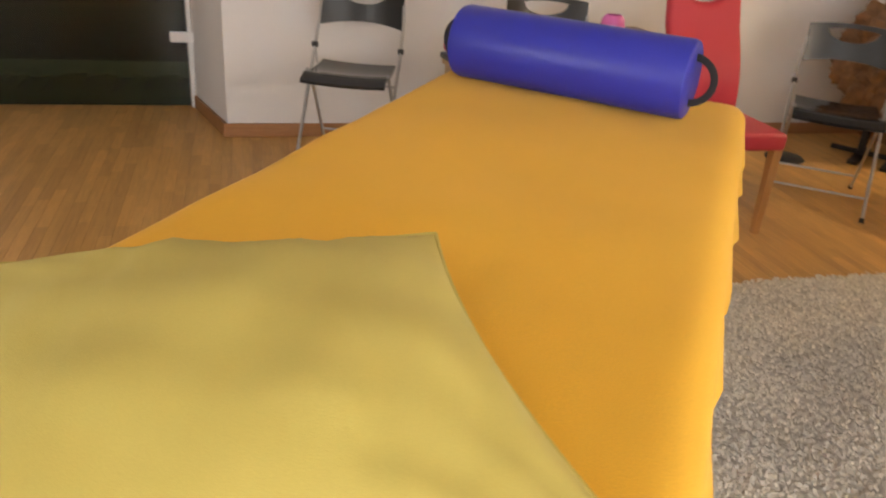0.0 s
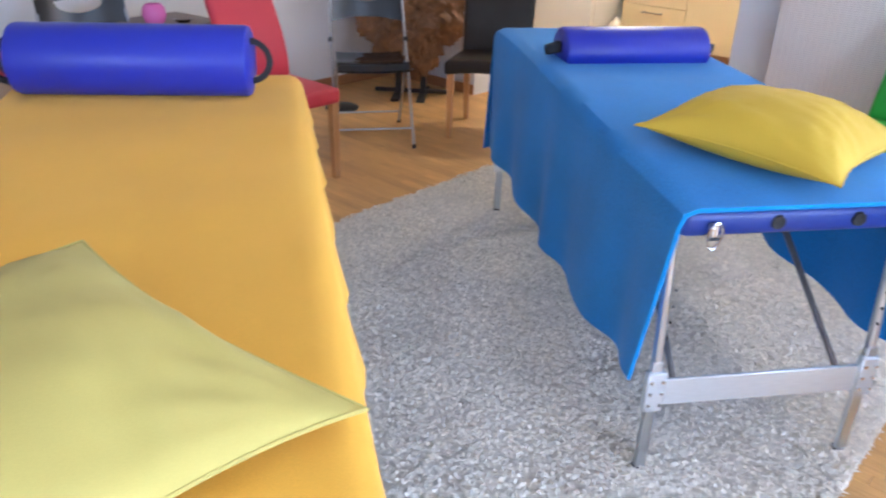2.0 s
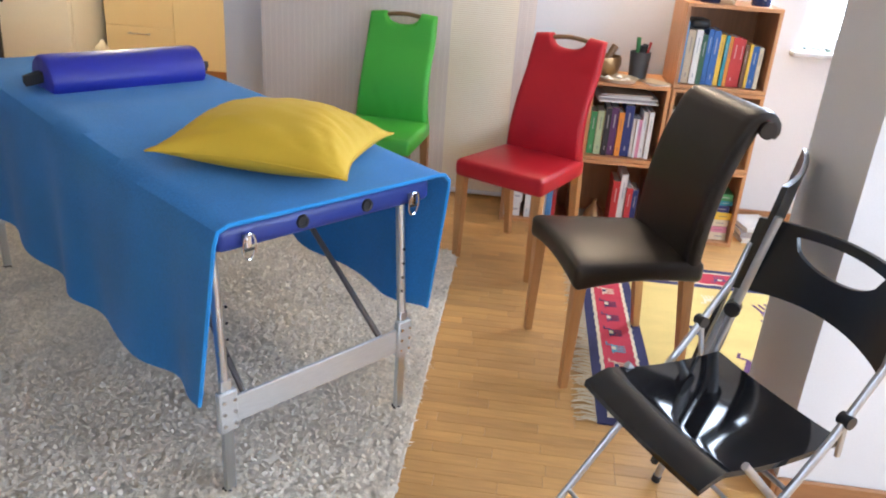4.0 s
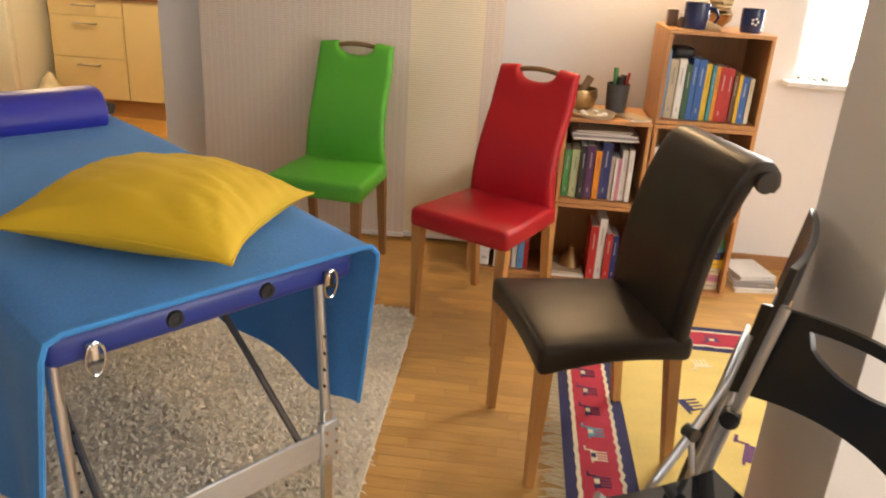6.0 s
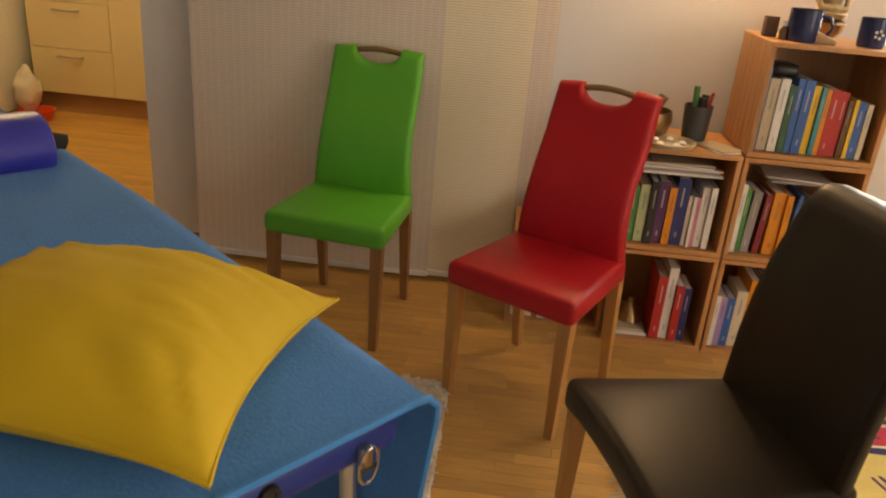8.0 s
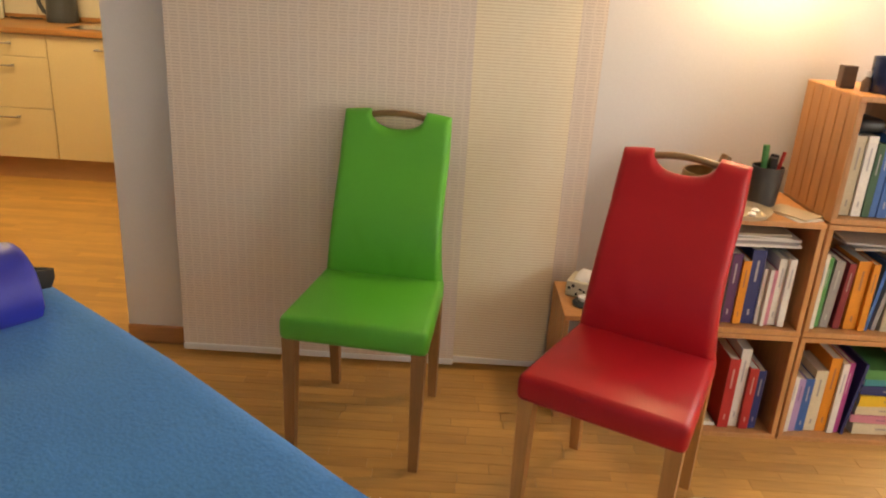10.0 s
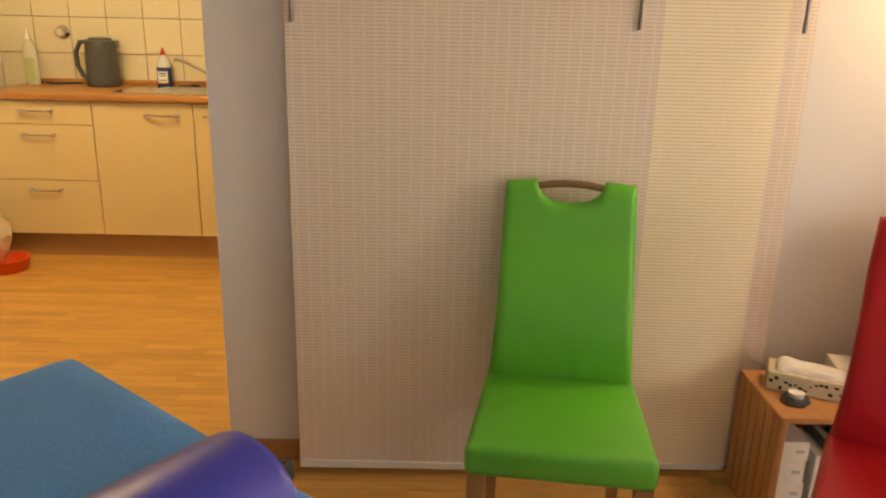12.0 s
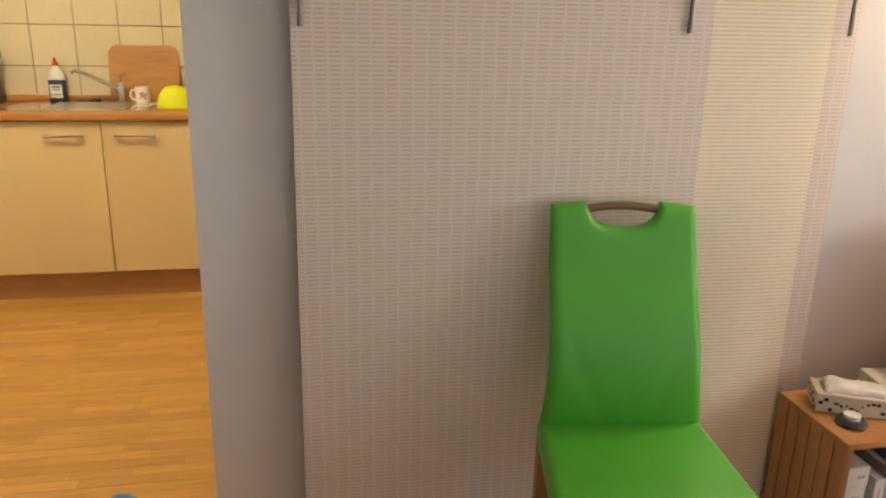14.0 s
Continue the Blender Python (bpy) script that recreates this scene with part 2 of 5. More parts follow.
def box(x0, x1, y0, y1, z0, z1, r=0.0, seg=2, bm=None):
    bm2 = bmesh.new()
    bmesh.ops.create_cube(bm2, size=1)
    for v in bm2.verts:
        v.co = Vector(((x0 + x1) / 2 + v.co.x * (x1 - x0), (y0 + y1) / 2 + v.co.y * (y1 - y0), (z0 + z1) / 2 + v.co.z * (z1 - z0)))
    if r:
        bmesh.ops.bevel(bm2, geom=bm2.edges[:], offset=r, segments=seg, affect="EDGES", profile=0.5)
    return join(bm, bm2)


def join(bm, bm2):
    if bm is None:
        return bm2
    me = bpy.data.meshes.new("joined")
    bm2.to_mesh(me)
    bm2.free()
    bm.from_mesh(me)
    bpy.data.meshes.remove(me)
    return bm


def rod(a, b, r, r2=None, sides=10, bm=None, square=False):
    a, b = Vector(a), Vector(b)
    r2 = r if r2 is None else r2
    bm2 = bmesh.new()
    sides = 4 if square else sides
    bmesh.ops.create_cone(bm2, cap_ends=True, segments=sides, radius1=r * (1.414 if square else 1), radius2=r2 * (1.414 if square else 1), depth=(b - a).length)
    turn = (b - a).to_track_quat("Z", "Y").to_matrix().to_4x4()
    if square:
        turn = turn @ Matrix.Rotation(radians(45), 4, "Z")
    bm2.transform(Matrix.Translation((a + b) / 2) @ turn)
    return join(bm, bm2)


def tube(points, r, sides=8, bm=None, flat=1.0):
    """A tube along points; flat squeezes it into a strap."""
    pts = [Vector(p) for p in points]
    bm2 = bmesh.new()
    rings = []
    side = None
    for i, p in enumerate(pts):
        way = (pts[min(i + 1, len(pts) - 1)] - pts[max(i - 1, 0)]).normalized()
        if side is None:
            side = way.cross(Vector((0, 0, 1))) if abs(way.z) < 0.9 else way.cross(Vector((0, 1, 0)))
        side = (side - way * side.dot(way)).normalized()
        up = side.cross(way).normalized()
        rings.append([bm2.verts.new(p + r * (math.cos(2 * math.pi * k / sides) * side * flat + math.sin(2 * math.pi * k / sides) * up)) for k in range(sides)])
    for a, b in zip(rings, rings[1:]):
        for k in range(sides):
            bm2.faces.new((a[k], a[(k + 1) % sides], b[(k + 1) % sides], b[k]))
    bm2.faces.new(rings[0][::-1])
    bm2.faces.new(rings[-1])
    bmesh.ops.recalc_face_normals(bm2, faces=bm2.faces[:])
    return join(bm, bm2)


def lathe(profile, sides=24, bm=None, at=(0, 0, 0)):
    bm2 = bmesh.new()
    rings = []
    for r, z in profile:
        rings.append([bm2.verts.new((at[0] + r * math.cos(2 * math.pi * k / sides), at[1] + r * math.sin(2 * math.pi * k / sides), at[2] + z)) for k in range(sides)] if r > 1e-5 else [bm2.verts.new((at[0], at[1], at[2] + z))])
    for a, b in zip(rings, rings[1:]):
        for k in range(sides):
            q = [a[k % len(a)], a[(k + 1) % len(a)], b[(k + 1) % len(b)], b[k % len(b)]]
            q = list(dict.fromkeys(q))
            if len(q) > 2:
                bm2.faces.new(q)
    bmesh.ops.recalc_face_normals(bm2, faces=bm2.faces[:])
    return join(bm, bm2)


def sheet(front, back, nu, nv):
    """A closed body between two surfaces front(u, v) and back(u, v), u and v from 0 to 1."""
    bm = bmesh.new()
    f = [[bm.verts.new(front(i / nu, j / nv)) for j in range(nv + 1)] for i in range(nu + 1)]
    b = [[bm.verts.new(back(i / nu, j / nv)) for j in range(nv + 1)] for i in range(nu + 1)]
    for i in range(nu):
        for j in range(nv):
            bm.faces.new((f[i][j], f[i + 1][j], f[i + 1][j + 1], f[i][j + 1]))
            bm.faces.new((b[i][j], b[i][j + 1], b[i + 1][j + 1], b[i + 1][j]))
    rim = [(i, 0) for i in range(nu)] + [(nu, j) for j in range(nv)] + [(i, nv) for i in range(nu, 0, -1)] + [(0, j) for j in range(nv, 0, -1)]
    for (i, j), (k, l) in zip(rim, rim[1:] + rim[:1]):
        bm.faces.new((f[i][j], b[i][j], b[k][l], f[k][l]))
    bmesh.ops.remove_doubles(bm, verts=bm.verts[:], dist=1e-6)
    bmesh.ops.recalc_face_normals(bm, faces=bm.faces[:])
    return bm


def bow(d, r):
    """How far a rounded edge of radius r has risen at distance d from its border, 0 to 1."""
    k = max(0.0, min(1.0, d / r))
    return math.sqrt(max(0.0, 1 - (1 - k) ** 2))


def spread(u, k=1.6):
    """Samples drawn towards both ends."""
    s = 2 * u - 1
    return 0.5 + 0.5 * math.copysign(1 - (1 - abs(s)) ** k, s)


def fuzz(x, y, z=0.0):
    return noise.noise(Vector((x, y, z)))

# ---- the room ----
N, W, S, E_X, CEIL = 2.97, -3.66, -3.9, 4.15, 2.55
structure("ceiling", box(-5, 4.5, -4.3, 6.1, CEIL, CEIL + 0.12), M_CEIL, "white painted plaster ceiling", "ceiling")
structure("floor", box(-5, 4.5, -4.3, 6.1, -0.1, -0.012), M_BASE, "screed under the oak strip parquet", "floor")


def wall(name, boxes, label="white painted plaster wall", mat=None):
    bm = None
    for b in boxes:
        bm = box(*b, bm=bm)
    return structure(name, bm, mat or M_WALL, label, "wall")


wall("wall_north_west", [(W - 0.2, -2.80, N, N + 0.22, -0.01, CEIL)])
wall("wall_north", [(-0.968, 2.10, N, N + 0.22, -0.01, CEIL), (2.10, 3.3, N, N + 0.22, -0.01, 0.93), (2.10, 3.3, N, N + 0.22, 2.3, CEIL), (3.3, E_X, N, N + 0.22, -0.01, CEIL)])
wall("lintel", [(-2.80, -0.968, N, N + 0.22, 2.12, CEIL)], "white lintel over the kitchen opening")
wall("wall_west", [(W - 0.2, W, -1.17, N, -0.01, CEIL)])
wall("wall_recess", [(-4.45, -4.25, -4.1, -2.55, -0.01, CEIL), (-4.45, -4.25, -2.55, -1.36, 2.1, CEIL)], "white wall of the door recess")
wall("wall_south", [(-4.45, -0.3, S - 0.2, S, -0.01, CEIL), (-0.3, 2.7, S - 0.2, S, -0.01, 0.7), (-0.3, 2.7, S - 0.2, S, 2.25, CEIL), (2.7, E_X + 0.2, S - 0.2, S, -0.01, CEIL)])
wall("wall_east", [(E_X, E_X + 0.2, S, -2.3, -0.01, CEIL), (E_X, E_X + 0.2, -2.3, 0.5, -0.01, 0.7), (E_X, E_X + 0.2, -2.3, 0.5, 2.25, CEIL), (E_X, E_X + 0.2, 0.5, N + 0.22, -0.01, CEIL)])
wall("wall_pillar", [(1.55, 1.95, 0.60, 1.0, -0.01, CEIL)], "white painted square pillar")
wall("kitchen_wall", [(-4.4, 0.4, 5.62, 5.8, -0.01, CEIL), (-4.4, -4.2, N + 0.22, 5.62, -0.01, CEIL), (0.2, 0.4, N + 0.22, 5.62, -0.01, CEIL), (-4.4, W - 0.2, N, N + 0.22, -0.01, CEIL)], "warm white kitchen wall")


def prism(points, z0, z1):
    bm = bmesh.new()
    lo, hi = [bm.verts.new((x, y, z0)) for x, y in points], [bm.verts.new((x, y, z1)) for x, y in points]
    bm.faces.new(lo), bm.faces.new(hi)
    for i in range(len(points)):
        k = (i + 1) % len(points)
        bm.faces.new((lo[i], lo[k], hi[k], hi[i]))
    bmesh.ops.recalc_face_normals(bm, faces=bm.faces[:])
    return bm


structure("wall_reveal", prism([(W, -1.171), (W - 0.2, -1.0), (-4.45, -1.0), (-4.45, -1.39), (-4.25, -1.36)], -0.01, CEIL), M_WALL, "white splayed wall beside the glass door", "wall")


def skirting(name, boxes):
    bm = None
    for b in boxes:
        bm = box(*b, r=0.004, seg=1, bm=bm)
    return structure(name, bm, M_BASE, "reddish brown oak skirting board", "skirting board")


skirting("baseboard", [(W + 0.001, W + 0.016, -1.17, N - 0.001, 0, 0.075)])
skirting("baseboard", [(W + 0.016, -2.80, N - 0.016, N - 0.001, 0, 0.075)])
skirting("baseboard", [(-0.968, 3.9, N - 0.016, N - 0.001, 0, 0.075)])
structure("baseboard", prism([(W + 0.016, -1.168), (W + 0.016, -1.188), (-4.235, -1.374), (-4.25, -1.362)], 0, 0.075), M_BASE, "reddish brown oak skirting board", "skirting board")
skirting("baseboard", [(1.534, 1.549, 0.584, 1.0, 0, 0.07), (1.549, 1.95, 0.584, 0.599, 0, 0.07)])


def window(name, m, w, h, deep, label):
    """A window of one casement in its opening; local x across, z up, y outwards."""
    ob = thing(name, m, label, "window", kind="structure")
    f = 0.06
    bm = box(-w / 2, w / 2, deep - 0.06, deep, 0, f, 0.004, 1)
    bm = box(-w / 2, w / 2, deep - 0.06, deep, h - f, h, 0.004, 1, bm)
    for x in (-w / 2, w / 2 - f):
        bm = box(x, x + f, deep - 0.06, deep, f, h - f, 0.004, 1, bm)
    part("window_frame", bm, M_FRAME, ob)
    pane = part("pane", box(-w / 2 + f, w / 2 - f, deep - 0.035, deep - 0.029, f, h - f), M_GLASS, ob)
    pane.visible_shadow = False
    return ob


w1 = window("window_1", pose(2.70, N, 0.95), 1.2, 1.35, 0.18, "white framed window with bright overcast daylight")
window("window_2", pose(E_X, -0.9, 0.7, rz=-90), 2.8, 1.55, 0.18, "wide white framed window")
window("window_3", pose(1.2, S, 0.7, rz=180), 3.0, 1.55, 0.18, "wide white framed window")
structure("window_sill", box(2.06, 3.34, N - 0.07, N + 0.13, 0.93, 0.955, 0.006), M_SILL, "grey speckled stone window sill", "window sill")
for k, (m, w, h) in enumerate([(pose(2.7, 4.3, 1.2), 4, 4), (pose(6.5, -0.9, 1.2, rz=-90), 8, 5), (pose(1.2, -6.3, 1.2, rz=180), 8, 5)]):
    bm = box(-w / 2, w / 2, 0, 0.02, -h / 2, h / 2)
    bm.transform(m)
    structure("backdrop", bm, M_DAYLIGHT, "pale overcast sky outside the window", "sky")

# glass door in the recess
HANDLE_Y, HANDLE_Z = 0.46, 0.42
door = thing("door_1", pose(-4.24, -1.86, 0), "dark green glass door with a white hinge fitting", "door", kind="structure")
part("glass_leaf", box(-0.02, 0.0, -0.66, 0.47, 0.01, 2.06, 0.003, 1), M_GREEN_GLASS, door, "dark green glass")
part("door_frame", box(-0.05, 0.02, 0.475, 0.505, 0, 2.1, 0.004, 1, box(-0.05, 0.02, -0.70, -0.66, 0, 2.1, 0.004, 1)), M_FRAME, door)
lock = part("hinge_fitting", box(0.002, 0.03, HANDLE_Y - 0.08, HANDLE_Y + 0.08, HANDLE_Z - 0.03, HANDLE_Z + 0.03, 0.006), M_FRAME, door, "white hinge fitting")
structure("hall_wall", box(-5.6, -5.5, -3.6, -0.4, -0.01, CEIL), M_DARK_WOOD, "dark hall wall behind the glass door", "wall")

# ---- massage tables ----
def massage_table(m, L, Wd, top, label, mat, rise=lambda x: 0.0):
    """Folding table: local x along it, near end at +x."""
    ob = thing("massage_table", m, label, "massage table", group="massage tables")
    for x0, x1 in ((0.002, L / 2), (-L / 2, -0.002)):
        bm = box(x0, x1, -Wd / 2, Wd / 2, top - 0.07, top, 0.024, 3)
        for v in bm.verts:
            v.co.z += rise(v.co.x)
        part("padded_top", bm, mat, ob, "blue vinyl padded half of the top")
    for sx in (1, -1):
        for sy in (1, -1):
            x, y, up = sx * (L / 2 - 0.06), sy * (Wd / 2 - 0.035), rise(sx * (L / 2 - 0.06))
            leg = part("leg", rod((x, y, 0.33), (x - sx * 0.03, y, top - 0.07 + up), 0.013, sides=14), M_ALU, ob, "aluminium upper leg tube")
            part("lower_leg", box(x - 0.006, x + 0.012, y - 0.015, y + 0.015, 0.02, 0.36, 0.003, 1), M_ALU, leg)
            part("rubber_foot", lathe([(0.0, 0), (0.022, 0), (0.024, 0.008), (0.016, 0.022), (0, 0.022)], 16, at=(x, y, 0)), M_RUBBER, leg)
            for k in range(4):
                z = 0.43 + 0.045 * k
                bm = rod((x - sy * 0.004 + 0.0085, y - sy * 0.0085, z), (x + 0.0105, y - sy * 0.0105, z), 0.0035, sides=8)
                part("pin_hole", bm, M_RUBBER, leg, "black adjusting hole")
            bm = box(x - 0.004, x + 0.020, y - 0.026, y + 0.026, 0.21, 0.33, 0.004, 1)
            br = part("bracket", bm, M_ALU_FLAT, leg, "grey metal corner bracket")
            for dz in (0.235, 0.27, 0.305):
                for dy in (-0.015, 0.015):
                    part("rivet", rod((x + sx * 0.014, y + dy, dz), (x + sx * 0.025, y + dy, dz), 0.005, sides=8), M_CHROME, leg)
        x = sx * (L / 2 - 0.054)
        part("cross_bar", box(x - 0.005, x + 0.006, -Wd / 2 + 0.06, Wd / 2 - 0.06, 0.225, 0.305, 0.003, 1), M_ALU_FLAT, ob, "satin aluminium cross bar")
        for sy in (1, -1):
            y = sy * (Wd / 2 - 0.10)
            knee = Vector((sx * (L / 2 - 0.42), y * 0.92, 0.55))
            bm = rod((sx * (L / 2 - 0.07), y, 0.27), knee, 0.009, sides=8)
            bm = rod(knee, (sx * (L / 2 - 0.62), y * 0.9, top - 0.08 + rise(sx * (L / 2 - 0.62))), 0.009, sides=8, bm=bm)
            br = part("folding_brace", bm, M_BRACE, ob, "steel folding brace")
            part("hinge", box(knee.x - 0.018, knee.x + 0.018, knee.y - 0.014, knee.y + 0.014, knee.z - 0.022, knee.z + 0.022, 0.004, 1), M_IRON, br)
            for end in (Vector((sx * (L / 2 - 0.10), y * 0.55, top - 0.07)), Vector((sx * (L / 2 - 0.58), y * 0.4, top - 0.07 + rise(sx * (L / 2 - 0.58))))):
                part("cable", tube([knee.lerp(end, k / 4) - Vector((0, 0, 0.006 * math.sin(math.pi * k / 4))) for k in range(5)], 0.0022, 6), M_IRON, ob)
    xe = L / 2 + 0.001
    for y in (-0.1, 0.1):
        bm = lathe([(0.0, 0.004), (0.009, 0.004), (0.010, 0.006), (0.016, 0.007), (0.018, 0.0), (0.0, 0.0)], 20)
        bm.transform(pose(xe - 0.002, y, top - 0.035, 0, 90, 0))
        part("grommet", bm, M_RUBBER, ob, "black rubber grommet")
    for y in (-0.255, 0.255):
        cl = part("clamp", box(xe - 0.002, xe + 0.009, y - 0.011, y + 0.011, top - 0.070, top - 0.030, 0.003), M_STEEL, ob, "steel toggle clamp")
        ring = [(xe + 0.012 + 0.004 * math.sin(k * 0.3927), y + 0.017 * math.cos(k * 0.3927), top - 0.058 + 0.034 * math.sin(k * 0.3927)) for k in range(17)]
        part("clamp_loop", tube(ring, 0.0028, 6), M_CHROME, cl, "chrome wire loop")
        part("clamp_lever", box(xe + 0.008, xe + 0.014, y - 0.008, y + 0.008, top - 0.062, top - 0.028, 0.003, 1), M_CHROME, cl)
        part("clamp_pin", rod((xe + 0.009, y - 0.016, top - 0.066), (xe + 0.009, y + 0.016, top - 0.066), 0.0035, sides=8), M_IRON, cl)
    return ob


BLUE = pose(-0.427, 1.116, 0, rz=-38.4)
BLUE_L, BLUE_W, BLUE_Z = 1.88, 0.73, 0.792


def blue_rise(x):
    """The far legs stand higher: the near half climbs to the middle hinge, the far half lies almost level."""
    k = 1 - 2 * x / BLUE_L
    return 0.046 * min(k, 1.0) + 0.008 * max(0.0, k - 1.0)


massage_table(BLUE @ pose(0, -0.028, 0), BLUE_L, 0.665, BLUE_Z, "blue vinyl folding massage table on aluminium legs", M_VINYL_DARK, blue_rise)
YELLOW = pose(-0.657, -0.671, 0, rz=-35.2)
YEL_L, YEL_W, YEL_Z = 1.92, 0.80, 0.855
massage_table(YELLOW, YEL_L, YEL_W, YEL_Z, "folding massage table hidden under an orange cover", M_VINYL_DARK)


def drape(L, Wd, top, drop_of, flare, thick, ripple, u0=-1.0, u1=1.0, r=0.035, nu=90, nv=60, trim=0.0, rise=lambda x: 0.0, flare_far=None):
    """A cloth over a table top: hangs at both long sides by drop_of(side, u)."""
    def point(u, v, lift):
        x = (u0 + (u1 - u0) * u) * L / 2
        s = 2 * v - 1
        side = 1 if s > 0 else -1
        hang = drop_of(side, u)
        flat = Wd / 2 - r - (trim if side > 0 else 0.0)
        arc = r * math.pi / 2
        lean = flare if side < 0 or flare_far is None else flare_far
        d = abs(s) * (flat + arc + hang)
        wob = 0.0012 * fuzz(x * 9, s * 9) + 0.002 * fuzz(x * 3, s * 4, 5)
        if d < flat:
            y, z, n = d, top, Vector((0, 0, 1))
            z += wob
        elif d < flat + arc:
            a = (d - flat) / r
            y, z, n = flat + r * math.sin(a), top - r * (1 - math.cos(a)), Vector((0, math.sin(a), math.cos(a)))
        else:
            k = d - flat - arc
            out = lean * k + ripple * (k / max(hang, 0.05)) * math.sin(x * 15 + 2.5 * fuzz(x * 2, 3, side)) 
            y, z, n = flat + r + out, top - r - k, Vector((0, 1, 0))
        x -= 0.13 * max(0.0, d - flat - arc) * max(0.0, 2 * x / L) ** 5
        z += rise(x) * (1.0 - max(0.0, d - flat - arc) / max(hang, 0.05))
        over = (-L / 2 + 0.03) - x
        bend = max(0.0, min(1.0, (flat + arc - d) / arc))
        if over > 0 and bend < 1:
            x = max(x, -L / 2 - 0.012 * bend) if bend == 0 else x
        if over > 0 and bend > 0:
            x, z = (-L / 2 + 0.03) - 0.05 * math.sin(min(over / 0.05, math.pi / 2)), z - bend * (0.05 * (1 - math.cos(min(over / 0.05, math.pi / 2))) + max(0.0, over - 0.0785))
        p = Vector((x, side * y, z)) + lift * Vector((n.x, side * n.y, n.z))
        return p
    return sheet(lambda u, v: point(u, v, thick), lambda u, v: point(u, v, 0.001), nu, nv)


def blue_drop(side, u):
    if side < 0:
        return 0.455 - 0.02 * math.sin(u * 7)
    return 0.405 + 0.015 * math.sin(u * 9)


cloth = thing("blue_blanket", BLUE, "bright blue fleece blanket draped over the massage table", "blanket")
part("fleece", drape(BLUE_L, BLUE_W, BLUE_Z, blue_drop, 0.03, 0.006, 0.018, -1.16, 1.006, nu=110, trim=0.004, rise=blue_rise, flare_far=-0.05), M_BLUE_CLOTH, cloth)
hem = []
for k in range(61):
    s = 2 * k / 60 - 1
    side = 1 if s > 0 else -1
    hang = blue_drop(side, 1.0)
    flat, r = BLUE_W / 2 - 0.035 - (0.004 if side > 0 else 0.0), 0.035
    d = abs(s) * (flat + r * math.pi / 2 + hang)
    if d < flat:
        y, z = d, BLUE_Z + 0.004
    elif d < flat + r * math.pi / 2:
        a = (d - flat) / r
        y, z = flat + (r + 0.004) * math.sin(a), BLUE_Z + 0.004 - r * (1 - math.cos(a))
    else:
        k2 = d - flat - r * math.pi / 2
        y, z = flat + r + 0.004 + (0.03 if side < 0 else -0.05) * k2 + 0.018 * (k2 / hang) * math.sin(1.006 * BLUE_L / 2 * 15 + 2.5 * fuzz(1.006 * BLUE_L, 3, side)), BLUE_Z - r - k2
    hem.append((BLUE_L / 2 * 1.006 + 0.002 - 0.134 * max(0.0, d - flat - r * math.pi / 2), side * y, z))
part("hem", tube(hem, 0.0065, 6), M_BLUE_HEM, cloth, "lighter blue stitched hem")

cover = thing("table_cover", YELLOW, "orange yellow terry cover fitted over the massage table", "cover")


def yellow_cover():
    bm = bmesh.new()
    bmesh.ops.create_cube(bm, size=1)
    for v in bm.verts:
        v.co = Vector((v.co.x * (YEL_L + 0.03), v.co.y * (YEL_W + 0.03), YEL_Z - 0.055 + v.co.z * 0.14))
    bmesh.ops.subdivide_edges(bm, edges=bm.edges[:], cuts=40, use_grid_fill=True)
    hx, hy, r = YEL_L / 2 + 0.015, YEL_W / 2 + 0.015, 0.05
    for v in bm.verts:
        x, y, z = v.co
        cx, cy, cz = max(-hx + r, min(hx - r, x)), max(-hy + r, min(hy - r, y)), min(z, YEL_Z + 0.015 - r)
        off = Vector((x - cx, y - cy, z - cz))
        if off.length > 1e-6 and z > YEL_Z - 0.08:
            off = off.normalized() * r if (abs(x) > hx - r or abs(y) > hy - r or z >= cz) else off
            v.co = Vector((cx, cy, cz)) + off
        v.co.z += 0.004 * fuzz(x * 5, y * 5) + 0.003 * fuzz(x * 7 + y * 4, y * 16, 3) * abs(fuzz(x * 2, y * 2, 9)) * 2
        if z < YEL_Z - 0.03:
            k = (YEL_Z - 0.03 - z) / 0.1
            v.co.y += math.copysign(0.013 * k * (math.sin(x * 22 + 3 * fuzz(x * 3, 2)) + 1.5 * fuzz(x * 9, 1) - 0.8), y) if abs(y) > hy - 0.06 else 0
    bmesh.ops.delete(bm, geom=[f for f in bm.faces if f.normal.z < -0.5 and f.calc_center_median().z < YEL_Z - 0.1], context="FACES")
    return bm


part("terry_cover", yellow_cover(), M_YELLOW_CLOTH, cover)
rim = []
for k in range(97):
    a = 2 * math.pi * k / 96
    cx, cy = math.copysign(abs(math.cos(a)) ** 0.12, math.cos(a)), math.copysign(abs(math.sin(a)) ** 0.12, math.sin(a))
    rim.append((cx * (YEL_L / 2 + 0.006), cy * (YEL_W / 2 + 0.004), YEL_Z - 0.122 + 0.004 * math.sin(k * 1.7)))
part("elastic_hem", tube(rim, 0.006, 6), M_YELLOW_CLOTH, cover, "gathered elastic hem")


def bolster_strap(x, r, z, sgn):
    pts = [(x + sgn * 0.055 * math.sin(math.pi * k / 12), 0, z + 0.055 * math.cos(math.pi * k / 12)) for k in range(13)]
    return tube(pts, 0.010, 6, flat=0.25)


